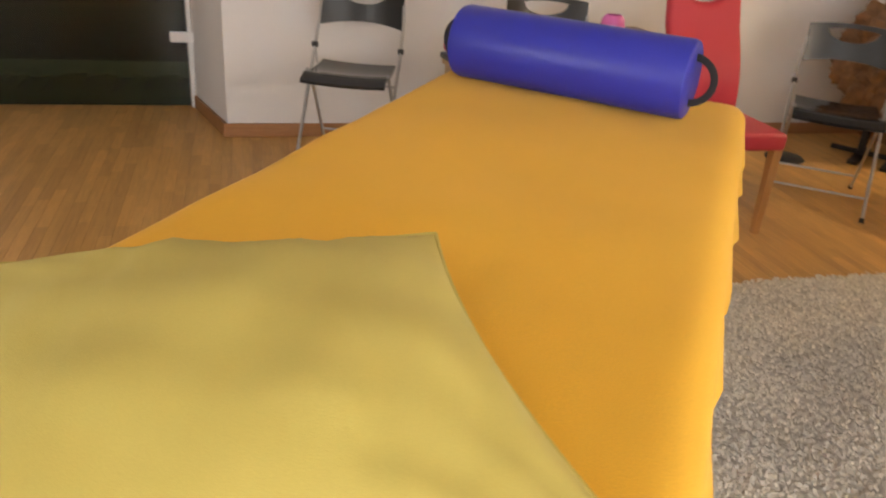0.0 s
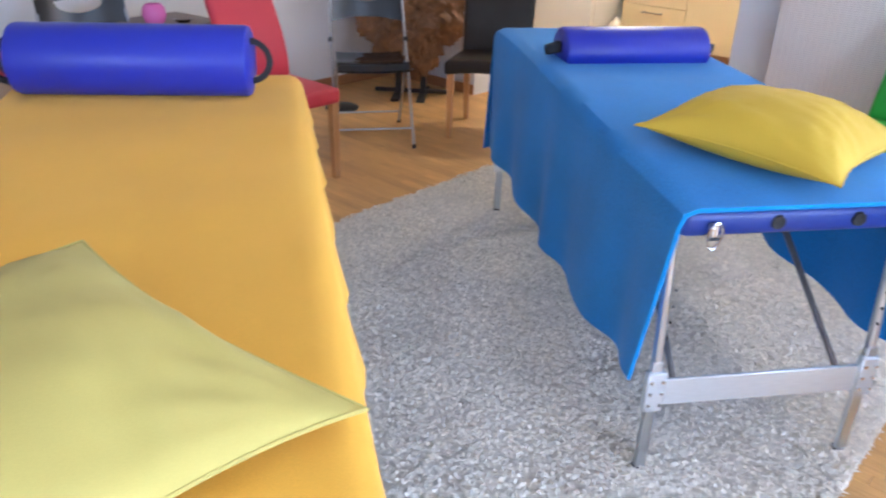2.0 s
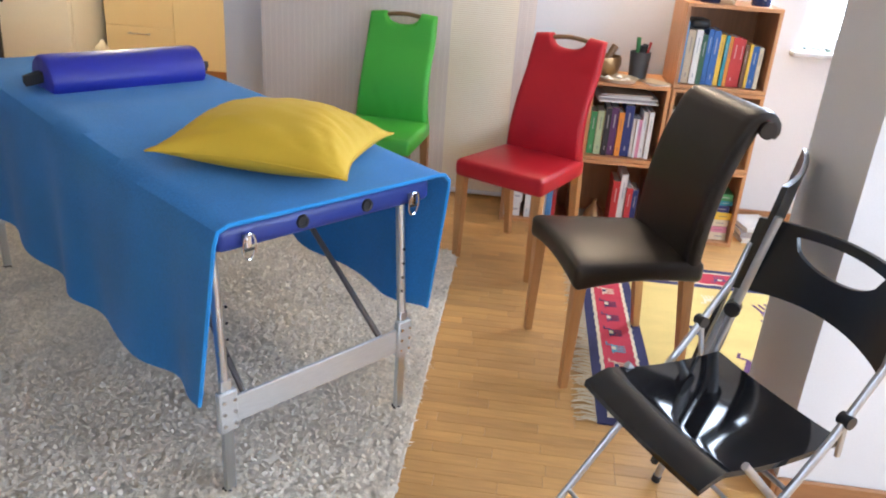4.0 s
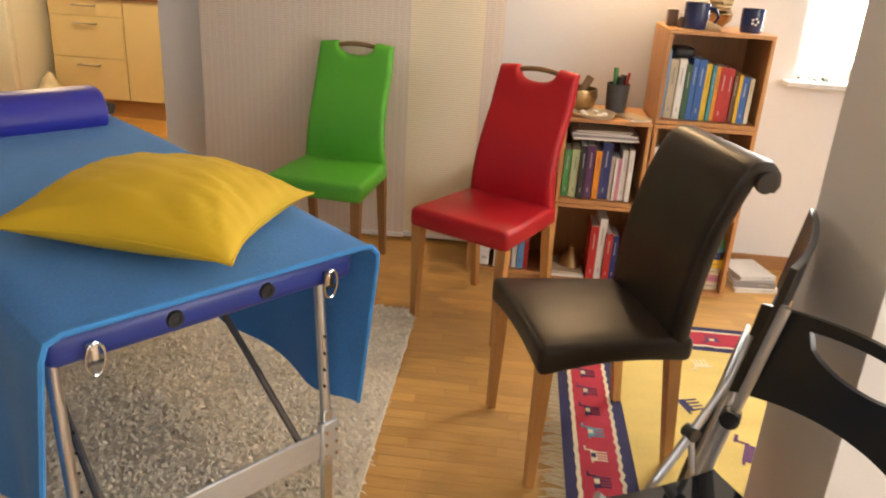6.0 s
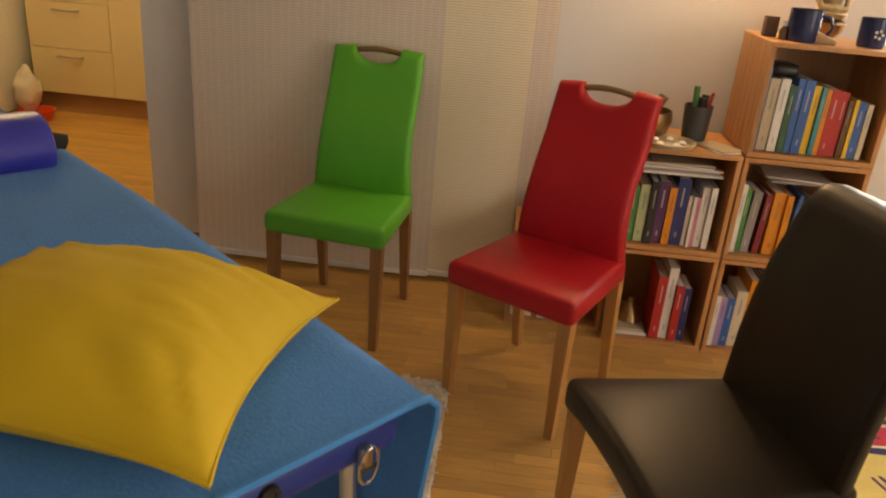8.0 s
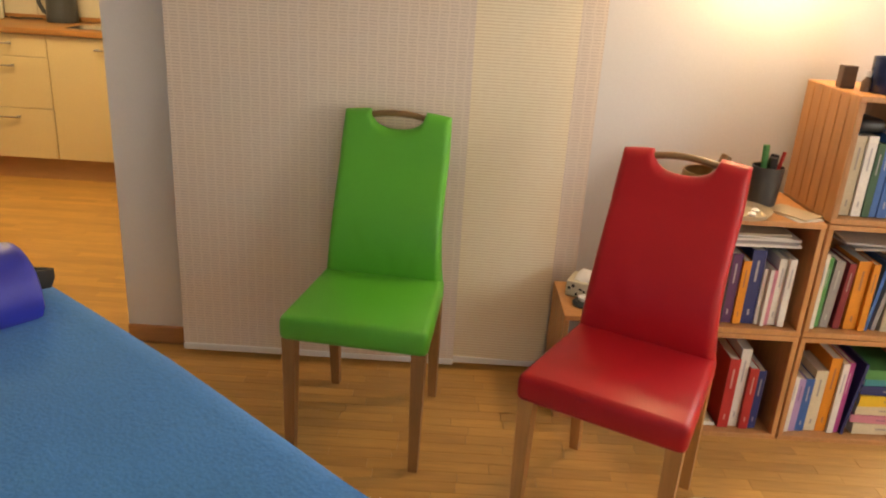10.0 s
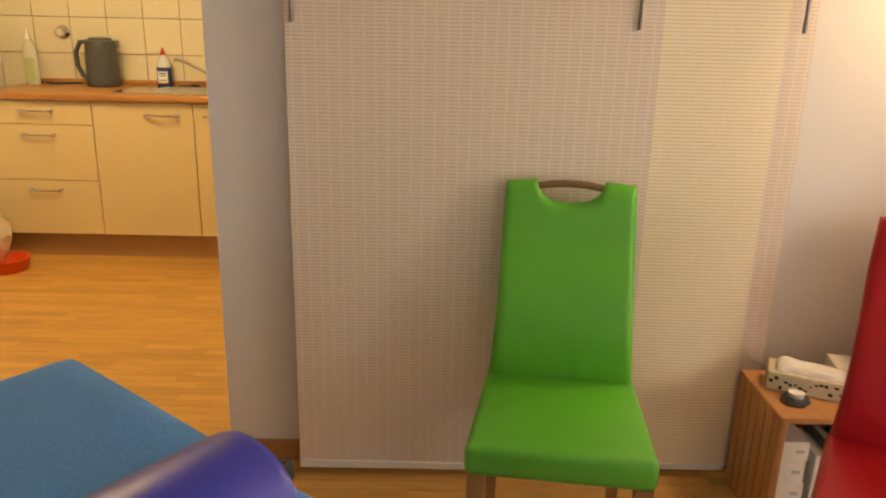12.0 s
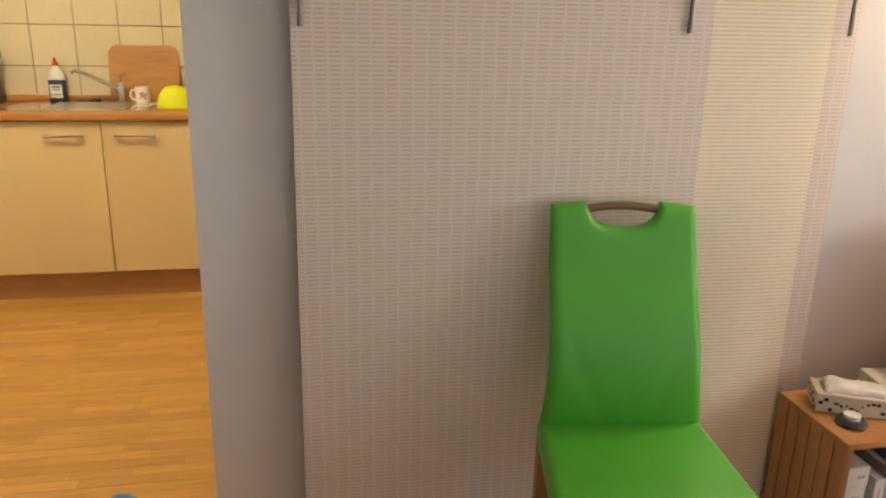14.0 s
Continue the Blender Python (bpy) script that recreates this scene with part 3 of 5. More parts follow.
def bolster(m, L, r, label, half=False):
    ob = thing("bolster", m, label, "bolster", group="bolsters")
    if half:
        prof = [(-r * 1.15 + 0.012, 0.0), (r * 1.15 - 0.012, 0.0), (r * 1.15, 0.02)] + [(1.12 * r * math.cos(a), 0.03 + r * math.sin(a)) for a in [math.pi * k / 20 for k in range(1, 20)]] + [(-r * 1.15, 0.02)]
        c = (0, 0.05)
    else:
        prof = [(r * math.cos(2 * math.pi * k / 36), r + r * math.sin(2 * math.pi * k / 36)) for k in range(36)]
        c = (0, r)
    bm = bmesh.new()
    rings = []
    for x, k in ((-L / 2, 0.0), (-L / 2, 0.90), (-L / 2 + 0.004, 0.97), (-L / 2 + 0.014, 1.0), (L / 2 - 0.014, 1.0), (L / 2 - 0.004, 0.97), (L / 2, 0.90), (L / 2, 0.0)):
        rings.append([bm.verts.new((x, c[0] + (y - c[0]) * k, c[1] + (z - c[1]) * k)) for y, z in prof] if k else [bm.verts.new((x, *c))])
    n = len(prof)
    for a, b in zip(rings, rings[1:]):
        for i in range(n):
            q = list(dict.fromkeys([a[i % len(a)], a[(i + 1) % len(a)], b[(i + 1) % len(b)], b[i % len(b)]]))
            bm.faces.new(q)
    bmesh.ops.recalc_face_normals(bm, faces=bm.faces[:])
    part("roll", bm, M_VINYL, ob)
    for sgn in (-1, 1):
        loop = tube([(sgn * (L / 2 - 0.004 + 0.055 * math.sin(math.pi * k / 10)), 0.012 * math.cos(math.pi * k / 10), 0.045 - 0.012 * math.sin(math.pi * k / 10)) for k in range(11)], 0.02, 6, flat=0.4) if half else bolster_strap(sgn * (L / 2 - 0.005), r, c[1], sgn)
        part("strap", loop, M_STRAP, ob, "black webbing strap handle")
    return ob


bolster(pose(-1.297, -0.266, YEL_Z + 0.012, rz=47), 0.62, 0.095, "royal blue vinyl roll bolster on the orange cover")
bolster(BLUE @ pose(-0.33, 0.005, BLUE_Z + 0.006 + blue_rise(-0.33), rz=90), 0.54, 0.084, "royal blue vinyl half-round bolster on the blue blanket", half=True)


def pillow(m, w, d, h, label, mat, seed, droop=0.004, puff=0.68):
    ob = thing("pillow", m, label, "pillow", group="pillows")
    def form(u, v, top):
        s, t = 2 * spread(u, 1.3) - 1, 2 * spread(v, 1.3) - 1
        pinch = 1 - 0.13 * (1 - s * s) * abs(t) ** 3
        pinch2 = 1 - 0.13 * (1 - t * t) * abs(s) ** 3
        x, y = s * w / 2 * pinch2, t * d / 2 * pinch
        full = ((1 - abs(s) ** 2.2) * (1 - abs(t) ** 2.2)) ** puff
        edge = max(abs(s), abs(t))
        wr = 0.013 * fuzz(x * 9 + seed, y * 9, seed) * full + 0.016 * fuzz(s * 3 + t * 9, seed, t * 3) * edge * full
        lift = -droop * (abs(s) * abs(t)) ** 3
        reach = (1 - abs(s)) ** 2 + (1 - abs(t)) ** 2
        wr += 0.042 * fuzz(math.atan2(1 - abs(t), 1 - abs(s) + 1e-4) * 5 + seed, s * 1.5, t * 1.5) * math.exp(-reach * 2.2) * full
        z = (0.62 * h * full + wr) if top else -0.38 * h * full ** 0.8
        return Vector((x, y, 0.40 * h + z + lift))
    part("cushion", sheet(lambda u, v: form(u, v, True), lambda u, v: form(u, v, False), 36, 36), mat, ob)
    seam = [form(k / 36, 0, True) for k in range(37)] + [form(1, k / 36, True) for k in range(1, 37)] + [form(1 - k / 36, 1, True) for k in range(1, 37)] + [form(0, 1 - k / 36, True) for k in range(1, 36)]
    part("seam", tube(seam, 0.0028, 5), mat, ob)
    return ob


pillow(pose(0.076, 0.735, BLUE_Z + 0.008, 0, 0, -3.5) @ pose(0, 0, 0, 0, 1.5, 0), 0.525, 0.475, 0.165, "yellow cotton pillow lying on the blue blanket", M_PILLOW, 1.0)
pillow(pose(-0.079, -1.10, YEL_Z + 0.012, 0, 1, 3.8), 0.61, 0.59, 0.125, "pale yellow cotton pillow lying on the orange cover", M_PILLOW_PALE, 7.0, 0.012, 0.78)

# ---- chairs ----
def taper_leg(x, y, dx, dy, h, r0=0.021, r1=0.014):
    return rod((x + dx, y + dy, 0), (x, y, h), r1, r0, square=True)


def dining_chair(m, mat, leg_mat, label):
    """Padded chair with a grip hole in its back; local front at -y."""
    ob = thing("dining_chair", m, label, "chair", group="padded dining chairs")
    bm = box(-0.225, 0.225, -0.225, 0.215, 0.395, 0.478, 0.022, 3)
    for v in bm.verts:
        k = (v.co.y + 0.225) / 0.44
        v.co.x *= 1 - 0.10 * k
        if v.co.z > 0.45:
            v.co.z += 0.010 * (1 - (v.co.x / 0.23) ** 2) - 0.004
    part("seat", bm, mat, ob)

    def spine(z):
        k = max(0.0, (z - 0.42) / 0.58)
        return 0.195 - 0.035 * math.sin(math.pi * min(k * 1.4, 1.0)) + 0.135 * k ** 1.4

    def half_width(z):
        k = max(0.0, (z - 0.42) / 0.58)
        return 0.203 - 0.026 * k - 0.008 * math.sin(math.pi * min(1, k * 1.3))

    def top(x):
        notch = 0.093
        k = abs(x) / notch
        base = 0.995 - 0.012 * (x / 0.18) ** 2
        return base if k >= 1 else base - 0.062 * math.sqrt(1 - k ** 2.4)

    def face(u, v, sgn):
        x0 = (2 * spread(u, 1.5) - 1)
        zt = top(x0 * 0.178)
        z = 0.41 + (zt - 0.41) * (1 - (1 - v) ** 1.35)
        x = x0 * half_width(z)
        edge = min(bow((1 - abs(x0)) * 0.19, 0.024), bow(zt - z, 0.022))
        y = spine(z) + sgn * (0.008 + 0.020 * edge)
        if sgn < 0:
            for cx, cz, lean in ((0.085, 0.53, 0.35), (0.02, 0.50, -0.25), (-0.09, 0.58, -0.5)):
                y += 0.0045 * math.exp(-((x - cx - lean * (z - cz)) / 0.016) ** 2 - ((z - cz) / 0.075) ** 2)
        return Vector((x, y, z))
    part("backrest", sheet(lambda u, v: face(u, v, -1), lambda u, v: face(u, v, 1), 40, 22), mat, ob)
    grip = [(0.1 * (k / 5 - 1), spine(0.985) + 0.001, 0.982 - 0.012 * (k / 5 - 1) ** 2) for k in range(11)]
    part("grip", tube(grip, 0.0105, 8), M_HANDLE_WOOD, ob, "brown wooden grip bar")
    for x in (-0.195, 0.195):
        part("leg", taper_leg(x, -0.195, 0, -0.005, 0.40), leg_mat, ob)
        part("leg", taper_leg(x * 0.92, 0.19, 0, 0.055, 0.42), leg_mat, ob)
    return ob


dining_chair(pose(0.025, 2.475, 0, rz=-8) @ Matrix.Diagonal((1, 1, 1.013, 1)), M_GREEN, M_LEG_DARK, "lime green leatherette dining chair with oak legs before panel curtains")
dining_chair(pose(0.755, 2.12, 0, rz=-29) @ Matrix.Diagonal((1, 1, 1.013, 1)), M_RED, M_LEG, "bright red leatherette dining chair with beech legs beside the bookshelf")
dining_chair(pose(-2.40, 0.97, 0, rz=88), M_RED_DULL, M_LEG, "raspberry red leatherette dining chair with beech legs by the wall")


def scroll_chair(m, label):
    """Leather chair whose back rolls over at the top; local front at -y."""
    ob = thing("leather_chair", m, label, "chair", group="leather chairs")
    bm = box(-0.245, 0.245, -0.235, 0.235, 0.375, 0.465, 0.024, 3)
    bmesh.ops.subdivide_edges(bm, edges=[e for e in bm.edges if e.calc_length() > 0.3], cuts=6, use_grid_fill=True)
    for v in bm.verts:
        k = (v.co.y + 0.235) / 0.45
        v.co.x *= 1 - 0.12 * k
        if v.co.z < 0.40:
            v.co.z += 0.028 * (1 - (v.co.x / 0.245) ** 2) + 0.02 * math.sin(math.pi * k)
        if v.co.z > 0.44:
            v.co.z += 0.016 * (1 - (v.co.x / 0.25) ** 2) + 0.012 * (1 - k) - 0.01
    part("seat", bm, M_BLACK_LEATHER, ob)
    line = [(0.185, 0.40), (0.192, 0.50), (0.200, 0.60), (0.216, 0.70), (0.240, 0.79), (0.268, 0.865), (0.288, 0.912), (0.311, 0.940), (0.338, 0.945), (0.358, 0.930), (0.362, 0.908), (0.348, 0.890)]

    def at(v):
        f = v * (len(line) - 1)
        i = min(int(f), len(line) - 2)
        a, b = Vector(line[i]), Vector(line[i + 1])
        p = a.lerp(b, f - i)
        w = (Vector(line[min(i + 2, len(line) - 1)]) - Vector(line[max(i - 1, 0)])).normalized()
        return p, Vector((-w.y, w.x))

    def face(u, v, sgn):
        x0 = 2 * spread(u, 1.5) - 1
        p, n = at(v)
        e = bow((1 - abs(x0)) * 0.2, 0.022)
        t = 0.012 + 0.017 * e
        y, z = p.x + sgn * n.x * t, p.y + sgn * n.y * t
        return Vector((x0 * (0.212 + 0.012 * v), y, z))
    part("backrest", sheet(lambda u, v: face(u, v, 1), lambda u, v: face(u, v, -1), 18, 44), M_BLACK_LEATHER, ob)
    for x in (-0.232, 0.232):
        bm = lathe([(0, -0.006), (0.022, -0.006), (0.028, 0), (0.028, 0.012), (0, 0.012)], 20)
        bm.transform(pose(x * 0.96, 0.331, 0.915, 0, 90, 0))
        part("scroll_end", bm, M_BLACK_LEATHER, ob)
    for x in (-0.205, 0.205):
        part("leg", taper_leg(x, -0.205, 0, -0.005, 0.40, 0.020, 0.013), M_LEG, ob)
        part("leg", taper_leg(x * 0.9, 0.185, 0, 0.05, 0.42, 0.020, 0.013), M_LEG, ob)
    return ob


scroll_chair(pose(1.10, 1.295, 0, rz=-72), "dark brown leather chair with a rolled back on beech legs")
scroll_chair(pose(-2.175, 2.375, 0, rz=30), "dark brown leather chair beside the kitchen opening")


def folding_chair(m, label):
    """Black plastic seat and back on grey steel tubes; local front at -y."""
    ob = thing("folding_chair", m, label, "folding chair", group="black folding chairs")

    def seat(u, v, lift):
        x, y = 0.205 * (2 * u - 1) * (1 - 0.06 * v), -0.215 + 0.40 * v
        z = 0.487 - 0.018 * math.sin(math.pi * v) - 0.06 * max(0, 0.16 - v) ** 1.2 * 6 - 0.008 * (1 - (2 * u - 1) ** 2) - 0.02 * v
        return Vector((x, y, z - lift))
    part("seat", sheet(lambda u, v: seat(u, v, 0), lambda u, v: seat(u, v, 0.014), 14, 20), M_BLACK_PLASTIC, ob, "glossy black plastic seat")

    def back(s, z, sgn):
        y = 0.200 + 0.05 * (1 - s * s) + 0.22 * (z - 0.63) + sgn * 0.006
        return Vector((0.215 * s, y, z))

    def strip(s0, s1, low, high, nu, nv, bm):
        put = lambda u, v, sgn: back(s0 + (s1 - s0) * u, low(s0 + (s1 - s0) * u) * (1 - v) + high(s0 + (s1 - s0) * u) * v, sgn)
        return join(bm, sheet(lambda u, v: put(u, v, -1), lambda u, v: put(u, v, 1), nu, nv))
    low, high = (lambda s: 0.640 + 0.022 * (1 - s * s)), (lambda s: 0.838 - 0.012 * s * s)
    slot_low = lambda s: 0.808 - 0.062 * math.sqrt(max(0.0, 1 - (s / 0.56) ** 2))
    slot_high = lambda s: 0.808 + 0.008 * (1 - (s / 0.56) ** 2)
    bm = strip(-1, -0.56, low, high, 5, 8, None)
    bm = strip(0.56, 1, low, high, 5, 8, bm)
    bm = strip(-0.56, 0.56, low, slot_low, 18, 6, bm)
    bm = strip(-0.56, 0.56, slot_high, high, 18, 2, bm)
    part("backrest", bm, M_BLACK_SATIN, ob, "black plastic backrest with a grip slot")
    for x in (-0.222, 0.222):
        rail = part("rail", tube([(x, -0.27, 0.008), (x, 0.10, 0.50), (x * 0.985, 0.205, 0.66), (x * 0.96, 0.23, 0.76)], 0.0105, 10, flat=0.8), M_STEEL, ob, "grey steel tube rail")
        part("foot_cap", rod((x, -0.275, 0), (x, -0.262, 0.018), 0.0125), M_RUBBER, rail)
        part("pivot", rod((x - 0.014, 0.132, 0.549), (x + 0.014, 0.132, 0.549), 0.015, sides=14), M_BLACK_MATT, rail, "black plastic pivot")
        xi = x * 0.90
        rear = part("rear_leg", tube([(xi, 0.25, 0.008), (xi, 0.02, 0.35), (xi, -0.10, 0.475)], 0.0095, 10, flat=0.8), M_STEEL, ob)
        part("foot_cap", rod((xi, 0.256, 0), (xi, 0.243, 0.018), 0.0115), M_RUBBER, rear)
        part("strut", tube([(x, 0.132, 0.549), (x * 0.97, 0.15, 0.45)], 0.008, 8, flat=0.7), M_STEEL, ob)
    part("stretcher", rod((-0.222, -0.20, 0.10), (0.222, -0.20, 0.10), 0.006, sides=8), M_STEEL, ob)
    part("stretcher", rod((-0.2, 0.19, 0.09), (0.2, 0.19, 0.09), 0.006, sides=8), M_STEEL, ob)
    part("stretcher", rod((-0.222, 0.02, 0.394), (0.222, 0.02, 0.394), 0.006, sides=8), M_STEEL, ob)
    return ob


folding_chair(pose(1.235, 0.30, 0, rz=-60), "black plastic folding chair with grey steel legs before the pillar")
folding_chair(pose(-2.60, 1.78, 0, rz=53), "black plastic folding chair before the root sculpture")
folding_chair(pose(-3.27, -0.55, 0, rz=70), "black plastic folding chair against the white wall")
folding_chair(pose(-3.12, 0.44, 0, rz=80), "black plastic folding chair beside the little side table")


def folded_chair(m, label):
    """The same chair folded flat; local x across, z along it, y through its thickness."""
    ob = thing("folding_chair", m, label, "folding chair", group="black folding chairs")
    for x in (-0.222, 0.222):
        rail = part("rail", tube([(x, 0, 0.008), (x, 0, 0.50), (x * 0.985, -0.006, 0.70), (x * 0.96, -0.010, 0.86)], 0.0105, 10, flat=0.8), M_STEEL, ob, "grey steel tube rail")
        part("foot_cap", rod((x, 0, 0), (x, 0, 0.02), 0.0125), M_RUBBER, rail)
        part("pivot", rod((x - 0.016, 0.0, 0.60), (x + 0.016, 0.0, 0.60), 0.020, sides=14), M_BLACK_MATT, rail, "black plastic pivot")
        rear = part("rear_leg", tube([(x * 0.9, 0.024, 0.05), (x * 0.9, 0.020, 0.40), (x * 0.9, 0.012, 0.60)], 0.0095, 10, flat=0.8), M_STEEL, ob)
        part("foot_cap", rod((x * 0.9, 0.024, 0.04), (x * 0.9, 0.024, 0.06), 0.0115), M_RUBBER, rear)
    part("seat", sheet(lambda u, v: Vector((0.19 * (2 * u - 1), 0.028 + 0.006 * math.sin(math.pi * v), 0.22 + 0.40 * v)), lambda u, v: Vector((0.19 * (2 * u - 1), 0.038 + 0.006 * math.sin(math.pi * v), 0.22 + 0.40 * v)), 10, 12), M_BLACK_MATT, ob, "black plastic seat")
    part("backrest", sheet(lambda u, v: Vector((0.215 * (2 * u - 1), -0.022 + 0.02 * (2 * u - 1) ** 2, 0.735 + 0.20 * v)), lambda u, v: Vector((0.215 * (2 * u - 1), -0.008 + 0.02 * (2 * u - 1) ** 2, 0.735 + 0.20 * v)), 12, 6), M_BLACK_SATIN, ob, "black plastic backrest")
    for z in (0.12, 0.42):
        part("stretcher", rod((-0.222, 0, z), (0.222, 0, z), 0.006, sides=8), M_STEEL, ob)
    return ob


folded_chair(pose(1.308, 0.80, 0.002, 9, 0, 67), "folded black plastic chair with steel tubes leaning against the pillar")

# ---- panel curtains before the north wall ----
def panel_curtain(x0, x1, y, z0, mat, label):
    ob = thing("panel_curtain", pose((x0 + x1) / 2, y, z0), label, "panel curtain", group="panel curtains")
    w = (x1 - x0) / 2

    def face(u, v, sgn):
        x, z = -w + 2 * w * u, v * (2.46 - z0)
        return Vector((x + 0.012 * v * (1 if x < 0 else -1) * 0.5, 0.004 * math.sin(u * 5 + 1) * (1 - v) + sgn * 0.0008, z))
    part("fabric", sheet(lambda u, v: face(u, v, -1), lambda u, v: face(u, v, 1), 12, 10), mat, ob)
    part("weight_bar", box(-w, w, -0.006, 0.006, -0.004, 0.022, 0.003, 1), M_FRAME, ob, "white hem with weight bar")
    if mat is M_PANEL_THIN:
        part("side_hem", box(-w - 0.001, -w + 0.007, -0.0022, 0.0022, 0.02, 2.46 - z0, 0.0006, 1), M_FRAME, ob, "pale side hem")
    return ob


panel_curtain(-0.726, 0.308, 2.885, 0.028, M_PANEL, "grey beige woven panel curtain hanging to the floor")
panel_curtain(0.285, 0.655, 2.905, 0.028, M_PANEL_THIN, "pale cream woven panel curtain with fine stripes")
panel_curtain(0.46, 0.745, 2.930, 0.028, M_PANEL, "grey beige woven panel curtain behind the others")
structure("curtain_rail", box(-1.0, 0.95, 2.87, 2.95, 2.46, 2.50, 0.004, 1), M_ALU_FLAT, "aluminium curtain rail under the ceiling", "curtain rail")
for x, y in ((-0.70, 2.872), (0.238, 2.872), (0.694, 2.893)):
    wand = thing("curtain_wand", pose(x, y, 1.41), "slim grey pull rod hanging from the curtain rail", "curtain rod", group="curtain wands")
    part("rod", rod((0, 0, 0), (0.002, 0.004, 1.05), 0.0062, 0.0055, sides=10), M_BRACE, wand)
    part("tip", rod((0, 0, -0.004), (0, 0, 0.03), 0.0068, sides=10), M_BRACE, wand)

# ---- stepped cube shelves ----
SHELF_Y, SHELF_D = 2.535, 0.33
COLS = ((0.662, 1.040), (1.044, 1.424), (1.430, 1.862))
LEVELS = (0.0, 0.395, 0.785, 1.18)


def shelf_cube(x0, x1, z0, z1, staves, front):
    ob = thing("shelf_cube", pose((x0 + x1) / 2, front, z0), "open beech shelf cube stacked against the wall", "shelf", group="stepped shelf cubes")
    w, h, t, d = (x1 - x0) / 2, z1 - z0 - 0.002, 0.018, N - 0.075 - front
    part("top_board", box(-w, w, 0, d, h - t, h, 0.002, 1), M_SHELF, ob)
    part("bottom_board", box(-w, w, 0, d, 0.0, t, 0.002, 1), M_SHELF, ob)
    part("right_board", box(w - t, w, 0.001, d, t, h - t, 0.002, 1), M_SHELF, ob)
    if staves:
        # shaded beech copy, so the gaps between the staves look dark
        left = part("left_board", box(-w + 0.003, -w + t, 0.001, d, t, h - t), M_SHELF_SHADED, ob)
        n = 6
        for k in range(n):
            part("stave", box(-w - 0.001, -w + 0.003, 0.002 + d * k / n, d * (k + 1) / n - 0.0035, 0.003, h - 0.003, 0.001, 1), M_SHELF, left)
    else:
        part("left_board", box(-w, -w + t, 0.001, d, t, h - t, 0.002, 1), M_SHELF, ob)
    # the cube's inner shade is painted by the darker beech
    part("back_board", box(-w + t, w - t, d - 0.008, d, t, h - t), M_SHELF_SHADED, ob)
    return ob


for (x0, x1), top in zip(COLS, (1, 2, 3)):
    for k in range(top):
        shelf_cube(x0, x1, LEVELS[k], LEVELS[k + 1], x0 < 0.7 or k == 2, SHELF_Y + (0.06 if top == 1 else 0))

BOOK_MATS = {}


def book_cover(c, rough=0.45):
    key = tuple(round(v, 2) for v in c)
    if key not in BOOK_MATS:
        BOOK_MATS[key] = surface("book_cover", c, rough, grain=120, blotch=9, vary=0.12, bump=0.04)
    return BOOK_MATS[key]


WORDS = {"white": (0.72, 0.70, 0.66), "cream": (0.66, 0.58, 0.42), "beige": (0.50, 0.42, 0.30), "green": (0.06, 0.26, 0.08), "pale green": (0.42, 0.50, 0.28),
         "navy blue": (0.02, 0.03, 0.14), "purple": (0.09, 0.025, 0.10), "orange": (0.72, 0.26, 0.025), "yellow": (0.75, 0.48, 0.04), "red": (0.48, 0.03, 0.03),
         "dark red": (0.24, 0.02, 0.03), "blue": (0.03, 0.12, 0.38), "light blue": (0.12, 0.30, 0.55), "teal": (0.03, 0.26, 0.32), "black": (0.02, 0.02, 0.022),
         "brown": (0.16, 0.07, 0.03), "grey": (0.30, 0.28, 0.28), "lilac": (0.38, 0.26, 0.50), "pink": (0.58, 0.22, 0.30), "magenta": (0.40, 0.05, 0.24), "dark green": (0.03, 0.10, 0.05)}


def book(m, thick, tall, deep, word, place, bands=1):
    """A closed book, spine at -y, standing on its lower edge."""
    ob = thing("book", m, f"{word} book {place}", "book", group="books")
    t, c = 0.0022, WORDS[word]
    bm = box(0, thick, 0, t, 0, tall, 0.0008, 1)
    bm = box(0, t, t, deep, 0, tall, 0, 1, bm)
    bm = box(thick - t, thick, t, deep, 0, tall, 0, 1, bm)
    part("cover", bm, book_cover(c), ob)
    part("page_block", box(t, thick - t, t, deep - 0.004, 0.003, tall - 0.003), M_PAPER, ob)
    if thick > 0.014:
        lum = sum(c) / 3
        ink = WORDS["white"] if lum < 0.3 else WORDS["navy blue"]
        for k in range(bands):
            z0 = tall * (0.58 if k == 0 else 0.12)
            z1 = tall * (0.86 if k == 0 else 0.2)
            part("title_bar", box(thick * 0.42, thick * 0.58, -0.0004, 0.0004, z0, z1), book_cover([0.55 * p + 0.45 * q for p, q in zip(c, ink)]), ob)
    return ob


def book_row(x, z, row, place, y=SHELF_Y + 0.025):
    for thick, tall, word, lean in row:
        m = pose(x, y + random.uniform(-0.006, 0.014), z + (thick * abs(math.sin(radians(lean))) if lean > 0 else 0), 0, lean, 0)
        book(m, thick, tall, min(0.9 * tall * 0.75, 0.24), word, place, 2 if thick > 0.025 else 1)
        x += thick / math.cos(radians(lean)) + 0.0015 + (0.012 if lean else 0)


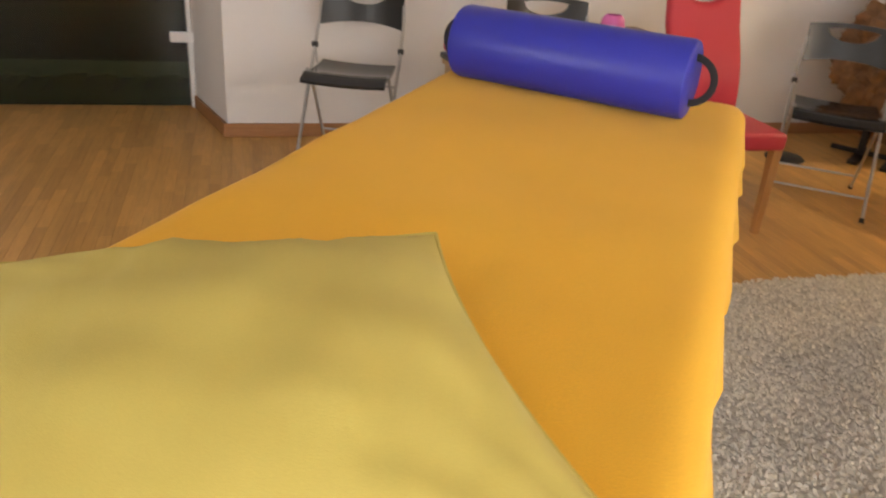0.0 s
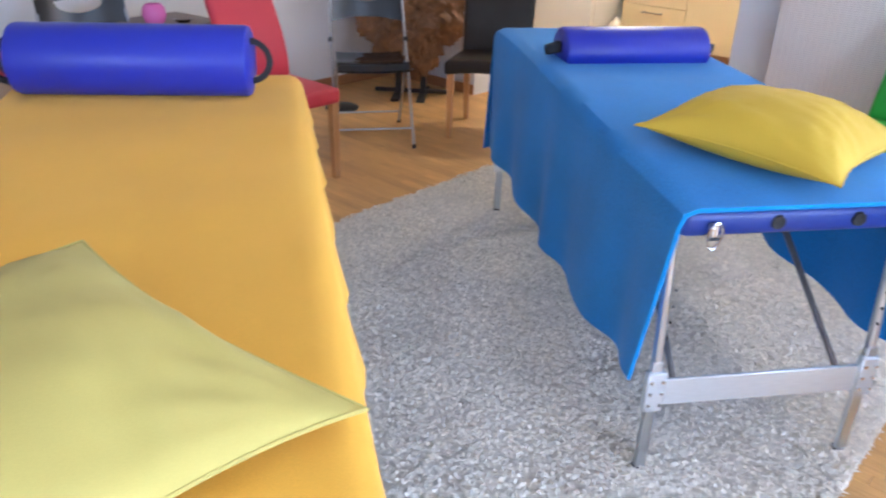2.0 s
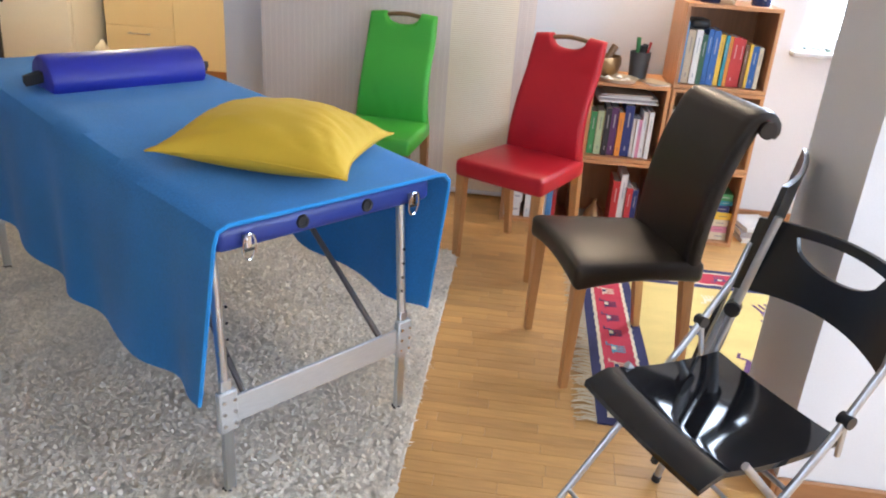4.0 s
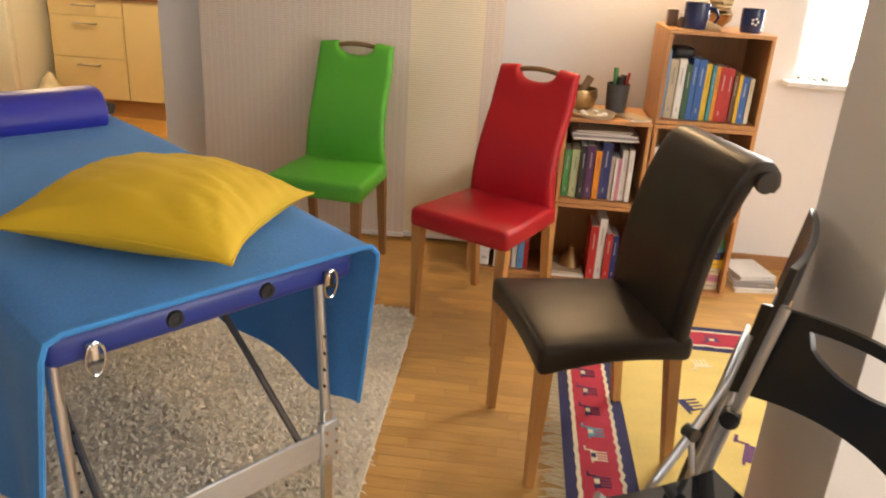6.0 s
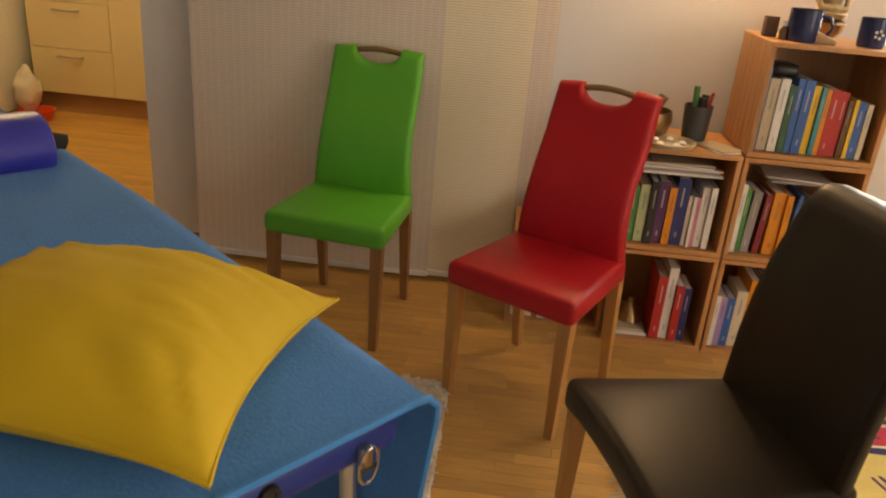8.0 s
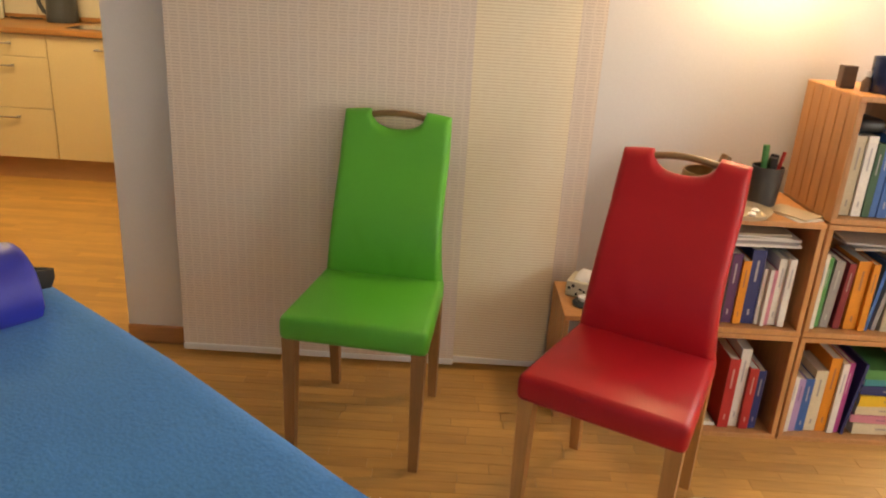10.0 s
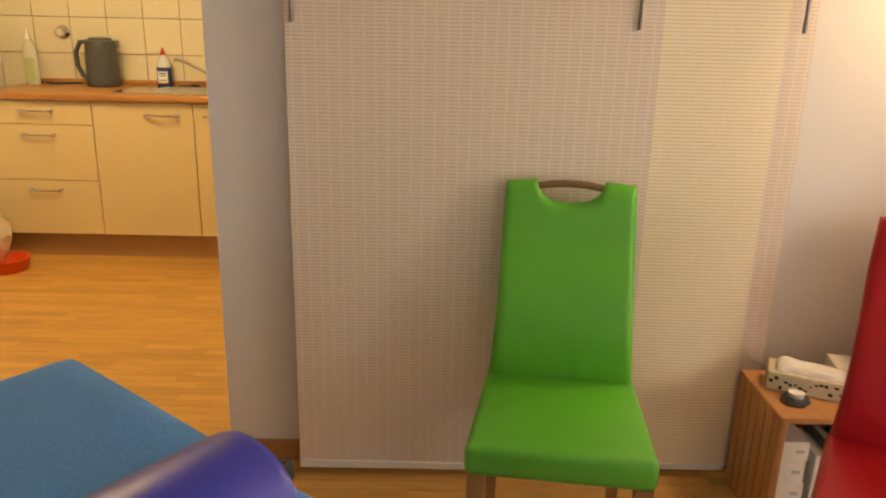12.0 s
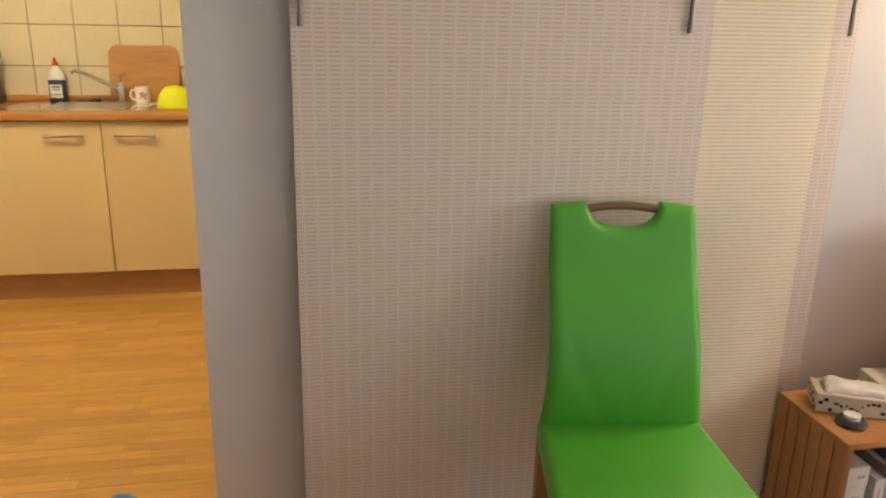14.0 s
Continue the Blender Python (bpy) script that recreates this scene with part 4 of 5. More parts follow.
book_row(1.452, 0.806, [(0.010, 0.285, "light blue", 0), (0.034, 0.250, "beige", 0), (0.030, 0.252, "white", 0), (0.024, 0.232, "dark green", 0), (0.022, 0.258, "blue", 0), (0.032, 0.255, "blue", 0), (0.024, 0.238, "yellow", 0), (0.016, 0.236, "teal", 0), (0.016, 0.232, "orange", 0), (0.034, 0.230, "red", 0), (0.024, 0.225, "red", 0), (0.018, 0.200, "brown", 0), (0.014, 0.205, "yellow", 0), (0.030, 0.196, "blue", 0), (0.018, 0.192, "cream", 0)], "on the top shelf")
book_row(1.452, 0.416, [(0.020, 0.262, "white", 0), (0.020, 0.245, "green", 0), (0.030, 0.235, "grey", 2), (0.022, 0.230, "dark red", 2), (0.042, 0.240, "orange", 0), (0.022, 0.236, "orange", 0), (0.012, 0.240, "blue", 5), (0.014, 0.236, "grey", 6), (0.040, 0.200, "beige", 0), (0.030, 0.19, "dark green", 0)], "in the middle shelf cube")
book_row(1.452, 0.021, [(0.020, 0.215, "white", 0), (0.024, 0.205, "lilac", 0), (0.030, 0.205, "blue", 0), (0.040, 0.235, "cream", 0), (0.036, 0.285, "orange", 0), (0.022, 0.270, "white", 0), (0.020, 0.272, "magenta", 0), (0.010, 0.275, "navy blue", 6)], "in the bottom shelf cube")
book_row(1.068, 0.416, [(0.030, 0.215, "green", 0), (0.036, 0.222, "pale green", 0), (0.028, 0.240, "black", 0), (0.036, 0.242, "purple", 0), (0.026, 0.222, "orange", 0), (0.044, 0.258, "navy blue", 0), (0.014, 0.196, "white", 0), (0.012, 0.198, "white", 0), (0.015, 0.194, "pink", 0), (0.026, 0.232, "white", 0), (0.022, 0.236, "white", 0)], "in the middle shelf cube")
book_row(1.228, 0.021, [(0.036, 0.265, "red", 0), (0.034, 0.300, "white", 0), (0.030, 0.235, "red", 0), (0.028, 0.225, "navy blue", 0)], "in the bottom shelf cube")
book_row(0.79, 0.021, [(0.030, 0.24, "white", 0), (0.026, 0.22, "grey", 0), (0.028, 0.25, "grey", 0), (0.022, 0.23, "white", 0), (0.030, 0.26, "light blue", 0), (0.02, 0.24, "red", 0)], "in the small shelf cube", SHELF_Y + 0.085)


def flat_pile(x, y, z, items, place):
    for w, d, h, word, turn in items:
        m = pose(x, y, z, 0, 0, turn) @ pose(0, -d / 2, 0, 0, 90, 0) @ pose(-h, 0, -w / 2)
        book(m, h, w, d, word, place, 1)
        z += h + 0.0006


flat_pile(1.765, SHELF_Y + 0.13, 0.021, [(0.14, 0.19, 0.042, "cream", 2), (0.15, 0.19, 0.030, "pink", -3), (0.14, 0.18, 0.036, "cream", 1), (0.15, 0.19, 0.040, "yellow", 3), (0.13, 0.18, 0.034, "navy blue", -2), (0.14, 0.17, 0.026, "teal", 4), (0.14, 0.18, 0.036, "green", 0)], "lying on a pile in the shelf")
flat_pile(1.235, SHELF_Y + 0.15, 0.682, [(0.29, 0.22, 0.010, "white", 3), (0.28, 0.21, 0.008, "grey", -3), (0.29, 0.21, 0.008, "white", 1), (0.24, 0.20, 0.007, "white", -6), (0.22, 0.2, 0.006, "beige", 4)], "magazine lying on the upright books")
flat_pile(1.66, SHELF_Y + 0.15, 0.690, [(0.24, 0.2, 0.008, "grey", 6), (0.22, 0.18, 0.006, "white", -8)], "leaflet lying on the upright books")
flat_pile(2.02, 2.77, 0.0, [(0.22, 0.28, 0.022, "white", 10), (0.20, 0.26, 0.030, "grey", 4), (0.18, 0.22, 0.020, "white", 14)], "lying on the parquet beside the shelf")
flat_pile(1.14, SHELF_Y + 0.14, 0.021, [(0.15, 0.22, 0.012, "white", 3), (0.14, 0.20, 0.010, "beige", -4)], "lying in the bottom shelf cube")
flat_pile(0.725, SHELF_Y + 0.19, 0.021, [(0.085, 0.2, 0.075, "white", 0), (0.09, 0.2, 0.07, "white", 2), (0.086, 0.2, 0.072, "white", -1), (0.088, 0.2, 0.06, "white", 1)], "carton stacked in the small shelf cube")

jar = thing("bronze_bell", pose(1.16, SHELF_Y + 0.14, 0.045), "small dark bronze bell on papers in the shelf", "bell")
part("bell_body", lathe([(0, 0), (0.055, 0), (0.05, 0.02), (0.035, 0.05), (0.02, 0.065), (0.012, 0.08), (0.014, 0.095), (0, 0.1)], 20), M_BRONZE, jar)

pouch = thing("black_pouch", pose(1.515, SHELF_Y + 0.12, 1.058, rz=4), "small black pouch lying on the upright books", "pouch")
part("pouch", box(-0.045, 0.045, -0.06, 0.06, 0, 0.045, 0.018, 3), M_BLACK_MATT, pouch)

# things on the shelves
T2, T3 = LEVELS[2] - 0.001, LEVELS[3] - 0.001
bowl = thing("singing_bowl", pose(1.10, 2.72, T2) @ Matrix.Scale(1.18, 4), "bronze singing bowl with a wooden mallet inside", "bowl")
part("bowl", lathe([(0, 0), (0.045, 0), (0.068, 0.02), (0.078, 0.055), (0.074, 0.085), (0.070, 0.085), (0.073, 0.055), (0.063, 0.025), (0, 0.010)], 28), M_BRONZE, bowl)
part("mallet", rod((0.0, 0, 0.04), (0.045, 0.02, 0.125), 0.011, 0.016, sides=12), M_HANDLE_WOOD, bowl)
cup = thing("pen_cup", pose(1.275, 2.70, T2) @ Matrix.Scale(1.22, 4), "dark smoky glazed cup holding pens and a marker", "pen holder")
part("cup", lathe([(0, 0), (0.034, 0), (0.037, 0.02), (0.042, 0.11), (0.039, 0.11), (0.034, 0.015), (0, 0.012)], 24), M_GREY_PLASTIC, cup)
for dx, dy, h, r, mat, lab in ((-0.012, 0.0, 0.165, 0.009, book_cover(WORDS["green"]), "green marker"), (0.012, 0.008, 0.14, 0.011, M_BLACK_MATT, "black pen"), (0.004, -0.012, 0.135, 0.012, M_BLACK_MATT, "black pen"), (0.026, -0.004, 0.15, 0.005, book_cover(WORDS["red"]), "red pencil")):
    part("pen", rod((dx * 0.5, dy * 0.5, 0.02), (dx * 1.3, dy, h), r, sides=10), mat, cup, lab)
tray = thing("glass_dish", pose(1.17, 2.60, T2), "shallow beige dish with white pebbles", "dish")
part("dish", lathe([(0, 0), (0.085, 0.0), (0.10, 0.018), (0.097, 0.019), (0.082, 0.004), (0, 0.004)], 28), book_cover(WORDS["beige"]), tray)
for k in range(5):
    part("stone", lathe([(0, 0), (0.012, 0.002), (0.014, 0.007), (0.008, 0.012), (0, 0.013)], 10, at=(0.05 * math.cos(k * 1.3), 0.05 * math.sin(k * 1.3), 0.006)), M_FRAME, tray)
flat_pile(1.35, 2.62, T2, [(0.10, 0.16, 0.004, "white", 20), (0.10, 0.15, 0.004, "beige", 35)], "leaflet lying on the shelf top")


def mug(x, y, z, r, h, mat, label, handle=True, turn=0, category="mug"):
    ob = thing("mug", pose(x, y, z, rz=turn), label, category, group="mugs")
    part("body", lathe([(0, 0), (r * 0.92, 0), (r * 0.97, 0.008), (r, h * 0.5), (r * 1.02, h), (r * 0.95, h), (r * 0.92, 0.012), (0, 0.010)], 28), mat, ob)
    if handle:
        part("handle", tube([(-r * 0.95, 0, h * 0.82), (-r * 1.45, 0, h * 0.8), (-r * 1.7, 0, h * 0.5), (-r * 1.4, 0, h * 0.22), (-r * 0.95, 0, h * 0.2)], 0.006, 8), mat, ob)
    return ob


mug(1.545, 2.625, T3, 0.052, 0.105, M_BLUE_GLAZE, "dark blue glazed pot on the tall shelf", True, 160)
mug(1.775, 2.63, T3, 0.046, 0.095, M_BLUE_GLAZE, "dark blue glazed mug with a white flower print", False)
for k in range(5):
    a = k * 1.256
    part("petal", box(1.775 + 0.012 * math.cos(a) - 0.004, 1.775 + 0.012 * math.cos(a) + 0.004, 2.5822, 2.5835, T3 + 0.045 + 0.012 * math.sin(a) - 0.004, T3 + 0.045 + 0.012 * math.sin(a) + 0.004), M_FRAME, bpy.data.objects["mug.001"]).matrix_parent_inverse = bpy.data.objects["mug.001"].matrix_basis.inverted()
stand = thing("bronze_bowl", pose(1.655, 2.74, T3), "small bronze bowl carrying a golden figure", "bowl")
part("bowl", lathe([(0, 0), (0.03, 0), (0.036, 0.012), (0.06, 0.035), (0.066, 0.06), (0.05, 0.072), (0, 0.075)], 24), M_BRONZE, stand)
bm = lathe([(0, 0), (0.058, 0.002), (0.062, 0.018), (0.045, 0.032), (0.034, 0.05), (0.040, 0.085), (0.034, 0.104), (0.014, 0.112), (0.014, 0.12), (0.026, 0.135), (0.026, 0.155), (0.014, 0.172), (0.006, 0.182), (0, 0.186)], 22)
for sx in (-1, 1):
    bm = tube([(sx * 0.038, 0, 0.098), (sx * 0.052, -0.01, 0.065), (sx * 0.04, -0.035, 0.036), (0, -0.045, 0.032)], 0.011, 8, bm)
statue = tagged(part("statuette", bm, M_BRASS, at=pose(1.655, 2.74, T3 + 0.074)), "golden seated figure on a bronze bowl", "statuette")
small = thing("small_box", pose(1.462, 2.71, T3), "small dark printed carton on the shelf", "box")
part("carton", box(-0.022, 0.022, -0.018, 0.018, 0, 0.068, 0.002, 1), M_DARK_WOOD, small)
vial = thing("oil_bottle", pose(1.487, 2.635, T3), "small brown oil bottle with a pale cap", "bottle")
part("flask", lathe([(0, 0), (0.014, 0), (0.015, 0.03), (0.007, 0.04), (0.007, 0.045), (0, 0.045)], 16), M_DARK_WOOD, vial)
part("cap", lathe([(0, 0.044), (0.009, 0.044), (0.009, 0.062), (0, 0.063)], 14), M_FRAME, vial)
wedge = thing("wooden_wedge", pose(1.60, 2.60, T3, rz=-25), "small carved wooden wedge on the shelf", "carving")
bm = box(-0.05, 0.05, -0.016, 0.016, 0, 0.05, 0.006)
for v in bm.verts:
    v.co.z *= 0.3 + 0.7 * (0.05 - v.co.x) / 0.1
part("carving", bm, M_PALE_WOOD, wedge)

# tissue box and candle on the small cube
T1 = LEVELS[1] - 0.001
tissue = thing("tissue_box", pose(0.812, 2.77, T1, rz=-24) @ Matrix.Scale(0.92, 4), "long tissue box with a black pattern and white tissue", "tissue box")
M_TISSUE = surface("cream_print_card", (0.66, 0.60, 0.46), 0.5, grain=60, blotch=6, vary=0.05, bump=0.02)
part("carton", box(-0.125, 0.125, -0.058, 0.058, 0, 0.062, 0.003, 1), M_TISSUE, tissue)
prng = random.Random(5)
for k in range(16):
    x, z, w, h = -0.112 + 0.0145 * k, prng.uniform(0.012, 0.046), prng.uniform(0.003, 0.007), prng.uniform(0.003, 0.006)
    part("print_mark", box(x - w, x + w, -0.0592, -0.0582, z - h, z + h, 0.0004, 1), M_BLACK_MATT, tissue)
for k in range(6):
    y, z, w = -0.046 + 0.018 * k, prng.uniform(0.012, 0.048), prng.uniform(0.004, 0.008)
    part("print_mark", box(-0.1262, -0.1252, y - w, y + w, z - 0.005, z + 0.005), M_BLACK_MATT, tissue)


def tissue_form(u, v, sgn):
    x, y = -0.10 + 0.205 * u, -0.045 + 0.09 * v
    return Vector((x, y, 0.064 + 0.022 * math.sin(math.pi * u) ** 0.5 * math.sin(math.pi * v) ** 0.6 + 0.02 * math.exp(-((u - 0.12) * 7) ** 2) * math.sin(math.pi * v) + 0.006 * fuzz(u * 9, v * 7) + sgn * 0.001))


part("tissue", sheet(lambda u, v: tissue_form(u, v, 1), lambda u, v: tissue_form(u, v, -1), 24, 12), M_FRAME, tissue, "white crumpled tissue")
tea = thing("tea_light", pose(0.74, 2.69, T1), "white tea light on a grey stone holder", "candle")
part("stone_holder", lathe([(0, 0), (0.034, 0), (0.042, 0.008), (0.034, 0.018), (0, 0.018)], 9), M_GREY_PLASTIC, tea)
part("candle", lathe([(0, 0.017), (0.021, 0.017), (0.022, 0.030), (0.018, 0.030), (0.017, 0.027), (0, 0.027)], 22), M_FRAME, tea)
box2 = thing("tissue_pack", pose(0.975, 2.84, T1, rz=-10), "white and blue folded tissue carton", "tissue box")
part("carton", box(-0.06, 0.06, -0.055, 0.055, 0, 0.055, 0.003, 1), M_WHITE, box2)
part("blue_stripe", box(-0.058, 0.058, -0.0565, -0.0555, 0.004, 0.026), book_cover(WORDS["light blue"]), box2)

# sprigs on the window sill
plant = thing("dried_sprig", pose(2.17, 2.98, 0.955), "small dark green sprig lying on the window sill", "plant")
M_LEAF = surface("dark_leaf", (0.05, 0.09, 0.035), 0.6, grain=60, blotch=9, vary=0.3, bump=0.1)
for k in range(12):
    a, L = random.uniform(0, 6.28), random.uniform(0.012, 0.03)
    c = Vector((random.uniform(-0.06, 0.12), random.uniform(-0.03, 0.05), 0.004))
    tip = c + Vector((math.cos(a) * L, math.sin(a) * L, random.uniform(0.002, 0.012)))
    bm = sheet(lambda u, v: c.lerp(tip, u) + Vector((-math.sin(a), math.cos(a), 0)) * (v - 0.5) * 0.016 * math.sin(math.pi * min(max(u, 0.06), 0.96)), lambda u, v: c.lerp(tip, u) + Vector((-math.sin(a), math.cos(a), 0)) * (v - 0.5) * 0.016 * math.sin(math.pi * min(max(u, 0.06), 0.96)) - Vector((0, 0, 0.002)), 4, 2)
    part("leaf", bm, M_LEAF, plant)

# ---- kitchen ----
KY, KT = 5.03, 0.962


def bar_handle(parent, x, y, z, w=0.15):
    h = part("handle", box(-w / 2, w / 2, -0.034, -0.024, -0.006, 0.006, 0.003, 2), M_CHROME, parent, "brushed steel bar handle", at=pose(x, y, z))
    for s in (-1, 1):
        part("post", box(s * (w / 2 - 0.014) - 0.009, s * (w / 2 - 0.014) + 0.009, -0.026, 0.0, -0.008, 0.008, 0.002, 1), M_STEEL, h)
    return h


def base_unit(x0, x1, kind, label, handle_x=0.5):
    ob = thing("kitchen_cabinet", pose(x0, KY, 0), label, "cabinet", group="kitchen base cabinets")
    w = x1 - x0
    part("body", box(0.001, w - 0.001, 0.021, 0.57, 0.145, KT - 0.039), M_CREAM, ob)
    part("plinth", box(0.0, w, 0.06, 0.08, 0, 0.142), M_PLINTH, ob, "beech coloured plinth")
    if kind == "drawers":
        for z0, z1 in ((0.150, 0.468), (0.472, 0.786), (0.790, KT - 0.042)):
            d = part("drawer", box(0.0025, w - 0.0025, 0, 0.019, z0, z1, 0.002, 1), M_CREAM, ob)
            bar_handle(d, w * 0.5, 0, z1 - 0.055, 0.19)
    else:
        d = part("door", box(0.0025, w - 0.0025, 0, 0.019, 0.150, KT - 0.042, 0.002, 1), M_CREAM, ob)
        bar_handle(d, w * handle_x, 0, KT - 0.11, 0.19)
    return ob


base_unit(-2.845, -2.238, "drawers", "cream laminate kitchen cabinet with three drawers")
base_unit(-2.238, -1.672, "door", "cream laminate kitchen cabinet with one door", 0.70)
base_unit(-1.672, -1.106, "door", "cream laminate kitchen cabinet under the sink", 0.28)
base_unit(-1.106, -0.54, "door", "cream laminate kitchen cabinet at the end of the row", 0.5)
worktop = tagged(part("worktop", box(-2.85, -0.54, KY - 0.03, 5.60, KT - 0.036, KT, 0.006), M_WORKTOP), "reddish beech kitchen worktop", "worktop")
tagged(part("upstand", box(-2.85, -0.54, 5.575, 5.598, KT + 0.001, KT + 0.03, 0.004), M_WORKTOP), "reddish beech worktop upstand", "upstand")

sink = thing("sink", pose(-1.80, 5.29, KT), "stainless steel sink set into the worktop", "sink")
bm = box(-0.34, 0.34, -0.20, 0.20, 0.0005, 0.006, 0.002, 1)
part("rim", bm, M_CHROME, sink)
part("basin", box(-0.16, 0.22, -0.155, 0.155, 0.004, 0.0075, 0.001, 1), M_STEEL, sink)
tap = thing("mixer_tap", pose(-1.655, 5.485, KT), "chrome mixer tap with a long spout", "tap")
part("tap_body", lathe([(0, 0), (0.028, 0), (0.028, 0.01), (0.021, 0.015), (0.021, 0.09), (0.017, 0.11), (0, 0.112)], 20), M_CHROME, tap)
part("spout", tube([(0, 0, 0.06), (-0.06, -0.03, 0.10), (-0.15, -0.08, 0.155), (-0.20, -0.10, 0.175), (-0.215, -0.11, 0.165)], 0.0105, 10), M_CHROME, tap)
part("lever", tube([(0, 0, 0.11), (0.0, -0.01, 0.14), (0.03, -0.02, 0.155)], 0.008, 8), M_CHROME, tap)
kettle = thing("kettle", pose(-2.345, 5.49, KT) @ Matrix.Scale(1.16, 4), "anthracite plastic electric kettle", "kettle")
part("jug", lathe([(0, 0), (0.082, 0), (0.086, 0.012), (0.082, 0.06), (0.076, 0.21), (0.07, 0.232), (0, 0.235)], 28), M_GREY_PLASTIC, kettle)
part("handle", tube([(-0.055, 0, 0.225), (-0.105, 0, 0.222), (-0.132, 0, 0.17), (-0.128, 0, 0.10), (-0.105, 0, 0.055), (-0.08, 0, 0.04)], 0.012, 10), M_GREY_PLASTIC, kettle)
part("lid", lathe([(0, 0.233), (0.06, 0.234), (0.055, 0.245), (0, 0.25)], 24), M_GREY_PLASTIC, kettle)
part("spout", box(0.055, 0.092, -0.02, 0.02, 0.195, 0.232, 0.006), M_GREY_PLASTIC, kettle)
part("power_cord", tube([(-0.05, 0.07, 0.005), (-0.12, 0.09, 0.005), (-0.2, 0.06, 0.006), (-0.28, 0.03, 0.005), (-0.35, 0.08, 0.005), (-0.4, 0.06, 0.005)], 0.005, 6), M_RUBBER, kettle, "black power cord")


def squeeze_bottle(x, y, label, body, lab, capm, h=0.16):
    ob = thing("bottle", pose(x, y, KT), label, "bottle")
    bm = lathe([(0, 0), (0.040, 0), (0.043, 0.01), (0.043, h * 0.62), (0.034, h * 0.8), (0.016, h * 0.88), (0.016, h * 0.93), (0, h * 0.93)], 20)
    for v in bm.verts:
        v.co.y *= 0.6
    part("body", bm, body, ob)
    part("label", box(-0.034, 0.034, -0.0275, -0.0262, 0.02, h * 0.55, 0.001, 1), lab, ob)
    part("cap", lathe([(0, h * 0.92), (0.017, h * 0.92), (0.013, h * 1.02), (0.007, h * 1.05), (0.006, h * 1.13), (0, h * 1.13)], 14), capm, ob)
    return ob


soap = squeeze_bottle(-1.99, 5.535, "clear bottle of dish soap with a blue label and red cap", plain("clear_soap_plastic", (0.62, 0.66, 0.72), 0.15), book_cover(WORDS["navy blue"]), book_cover(WORDS["red"], 0.3), 0.205)
bm = lathe([(0.0, 0.001), (0.0415, 0.001), (0.0445, 0.011), (0.0445, 0.112), (0.043, 0.116)], 20)
for v in bm.verts:
    v.co.y *= 0.6
part("label_sleeve", bm, book_cover(WORDS["navy blue"]), soap, "dark blue label round the bottle")
part("label_panel", box(-0.030, 0.030, -0.0300, -0.0277, 0.022, 0.092, 0.001, 1), book_cover(WORDS["white"]), soap)
for z, w, c in ((0.080, 0.022, "navy blue"), (0.066, 0.018, "light blue"), (0.040, 0.026, "light blue"), (0.028, 0.026, "yellow")):
    part("label_stripe", box(-w, w, -0.0308, -0.0302, z - 0.004, z + 0.004), book_cover(WORDS[c]), soap)
plug = thing("sink_plug", pose(-1.80, 5.51, KT), "black rubber sink plug on the worktop", "plug")
part("plug", lathe([(0, 0), (0.026, 0), (0.03, 0.006), (0.028, 0.014), (0.01, 0.018), (0, 0.019)], 18), M_RUBBER, plug)
squeeze_bottle(-2.78, 5.50, "tall clear spray bottle with a pale green label", plain("cloudy_plastic", (0.55, 0.57, 0.50), 0.2), book_cover(WORDS["pale green"]), M_WHITE, 0.29)
board = thing("cutting_board", pose(-1.545, 5.545, KT, -9, 0, 0), "wooden cutting board with rounded corners leaning against the tiles", "cutting board")
corner = [(sx * 0.135 + 0.048 * math.cos(radians(a)), 0.048 + (sz > 0) * 0.205 + 0.048 * math.sin(radians(a))) for sx, sz, a0 in ((1, -1, -90), (1, 1, 0), (-1, 1, 90), (-1, -1, 180)) for a in range(a0, a0 + 91, 15)]
bm = prism(corner, 0, 0.018)
bm.transform(Matrix.Translation((0, 0.018, 0)) @ Matrix.Rotation(radians(90), 4, "X"))
part("board", bm, surface("bamboo_board", (0.42, 0.195, 0.055), 0.45, grain=50, blotch=5, vary=0.2, bump=0.05, stretch=(0.12, 1.2, 1.2)), board)
cupm = mug(-1.535, 5.42, KT + 0.006, 0.038, 0.085, M_WHITE, "white mug with a pink print beside the tap", True, 10)
for x, z, r in ((-0.010, 0.052, 0.007), (0.004, 0.057, 0.005), (0.012, 0.046, 0.007), (-0.002, 0.040, 0.008), (-0.013, 0.030, 0.005), (0.009, 0.027, 0.006)):
    part("print", box(x - r, x + r, -0.0395, -0.0355, z - r, z + r, 0.001, 1), book_cover(WORDS["pink"]), cupm)
ybowl = thing("yellow_bowl", pose(-1.345, 5.26, KT + 0.002) @ Matrix.Scale(1.2, 4), "neon yellow plastic bowl turned upside down", "bowl")
part("bowl", lathe([(0.078, 0), (0.076, 0.02), (0.066, 0.055), (0.045, 0.082), (0.03, 0.09), (0, 0.091)], 28), plain("neon_yellow_plastic", (0.72, 0.85, 0.03), 0.35), ybowl)
spoon = thing("metal_strainer", pose(-1.455, 5.27, KT + 0.004), "small metal strainer lying by the sink", "strainer")
part("ring", tube([(0.035 * math.cos(k * 0.524), 0.035 * math.sin(k * 0.524), 0.012) for k in range(13)], 0.004, 6), M_CHROME, spoon)
part("stem", tube([(-0.035, 0, 0.012), (-0.09, 0.01, 0.012)], 0.004, 6), M_CHROME, spoon)
brush = thing("scouring_pad", pose(-1.86, 5.50, KT), "dark scouring pad behind the sink", "sponge")
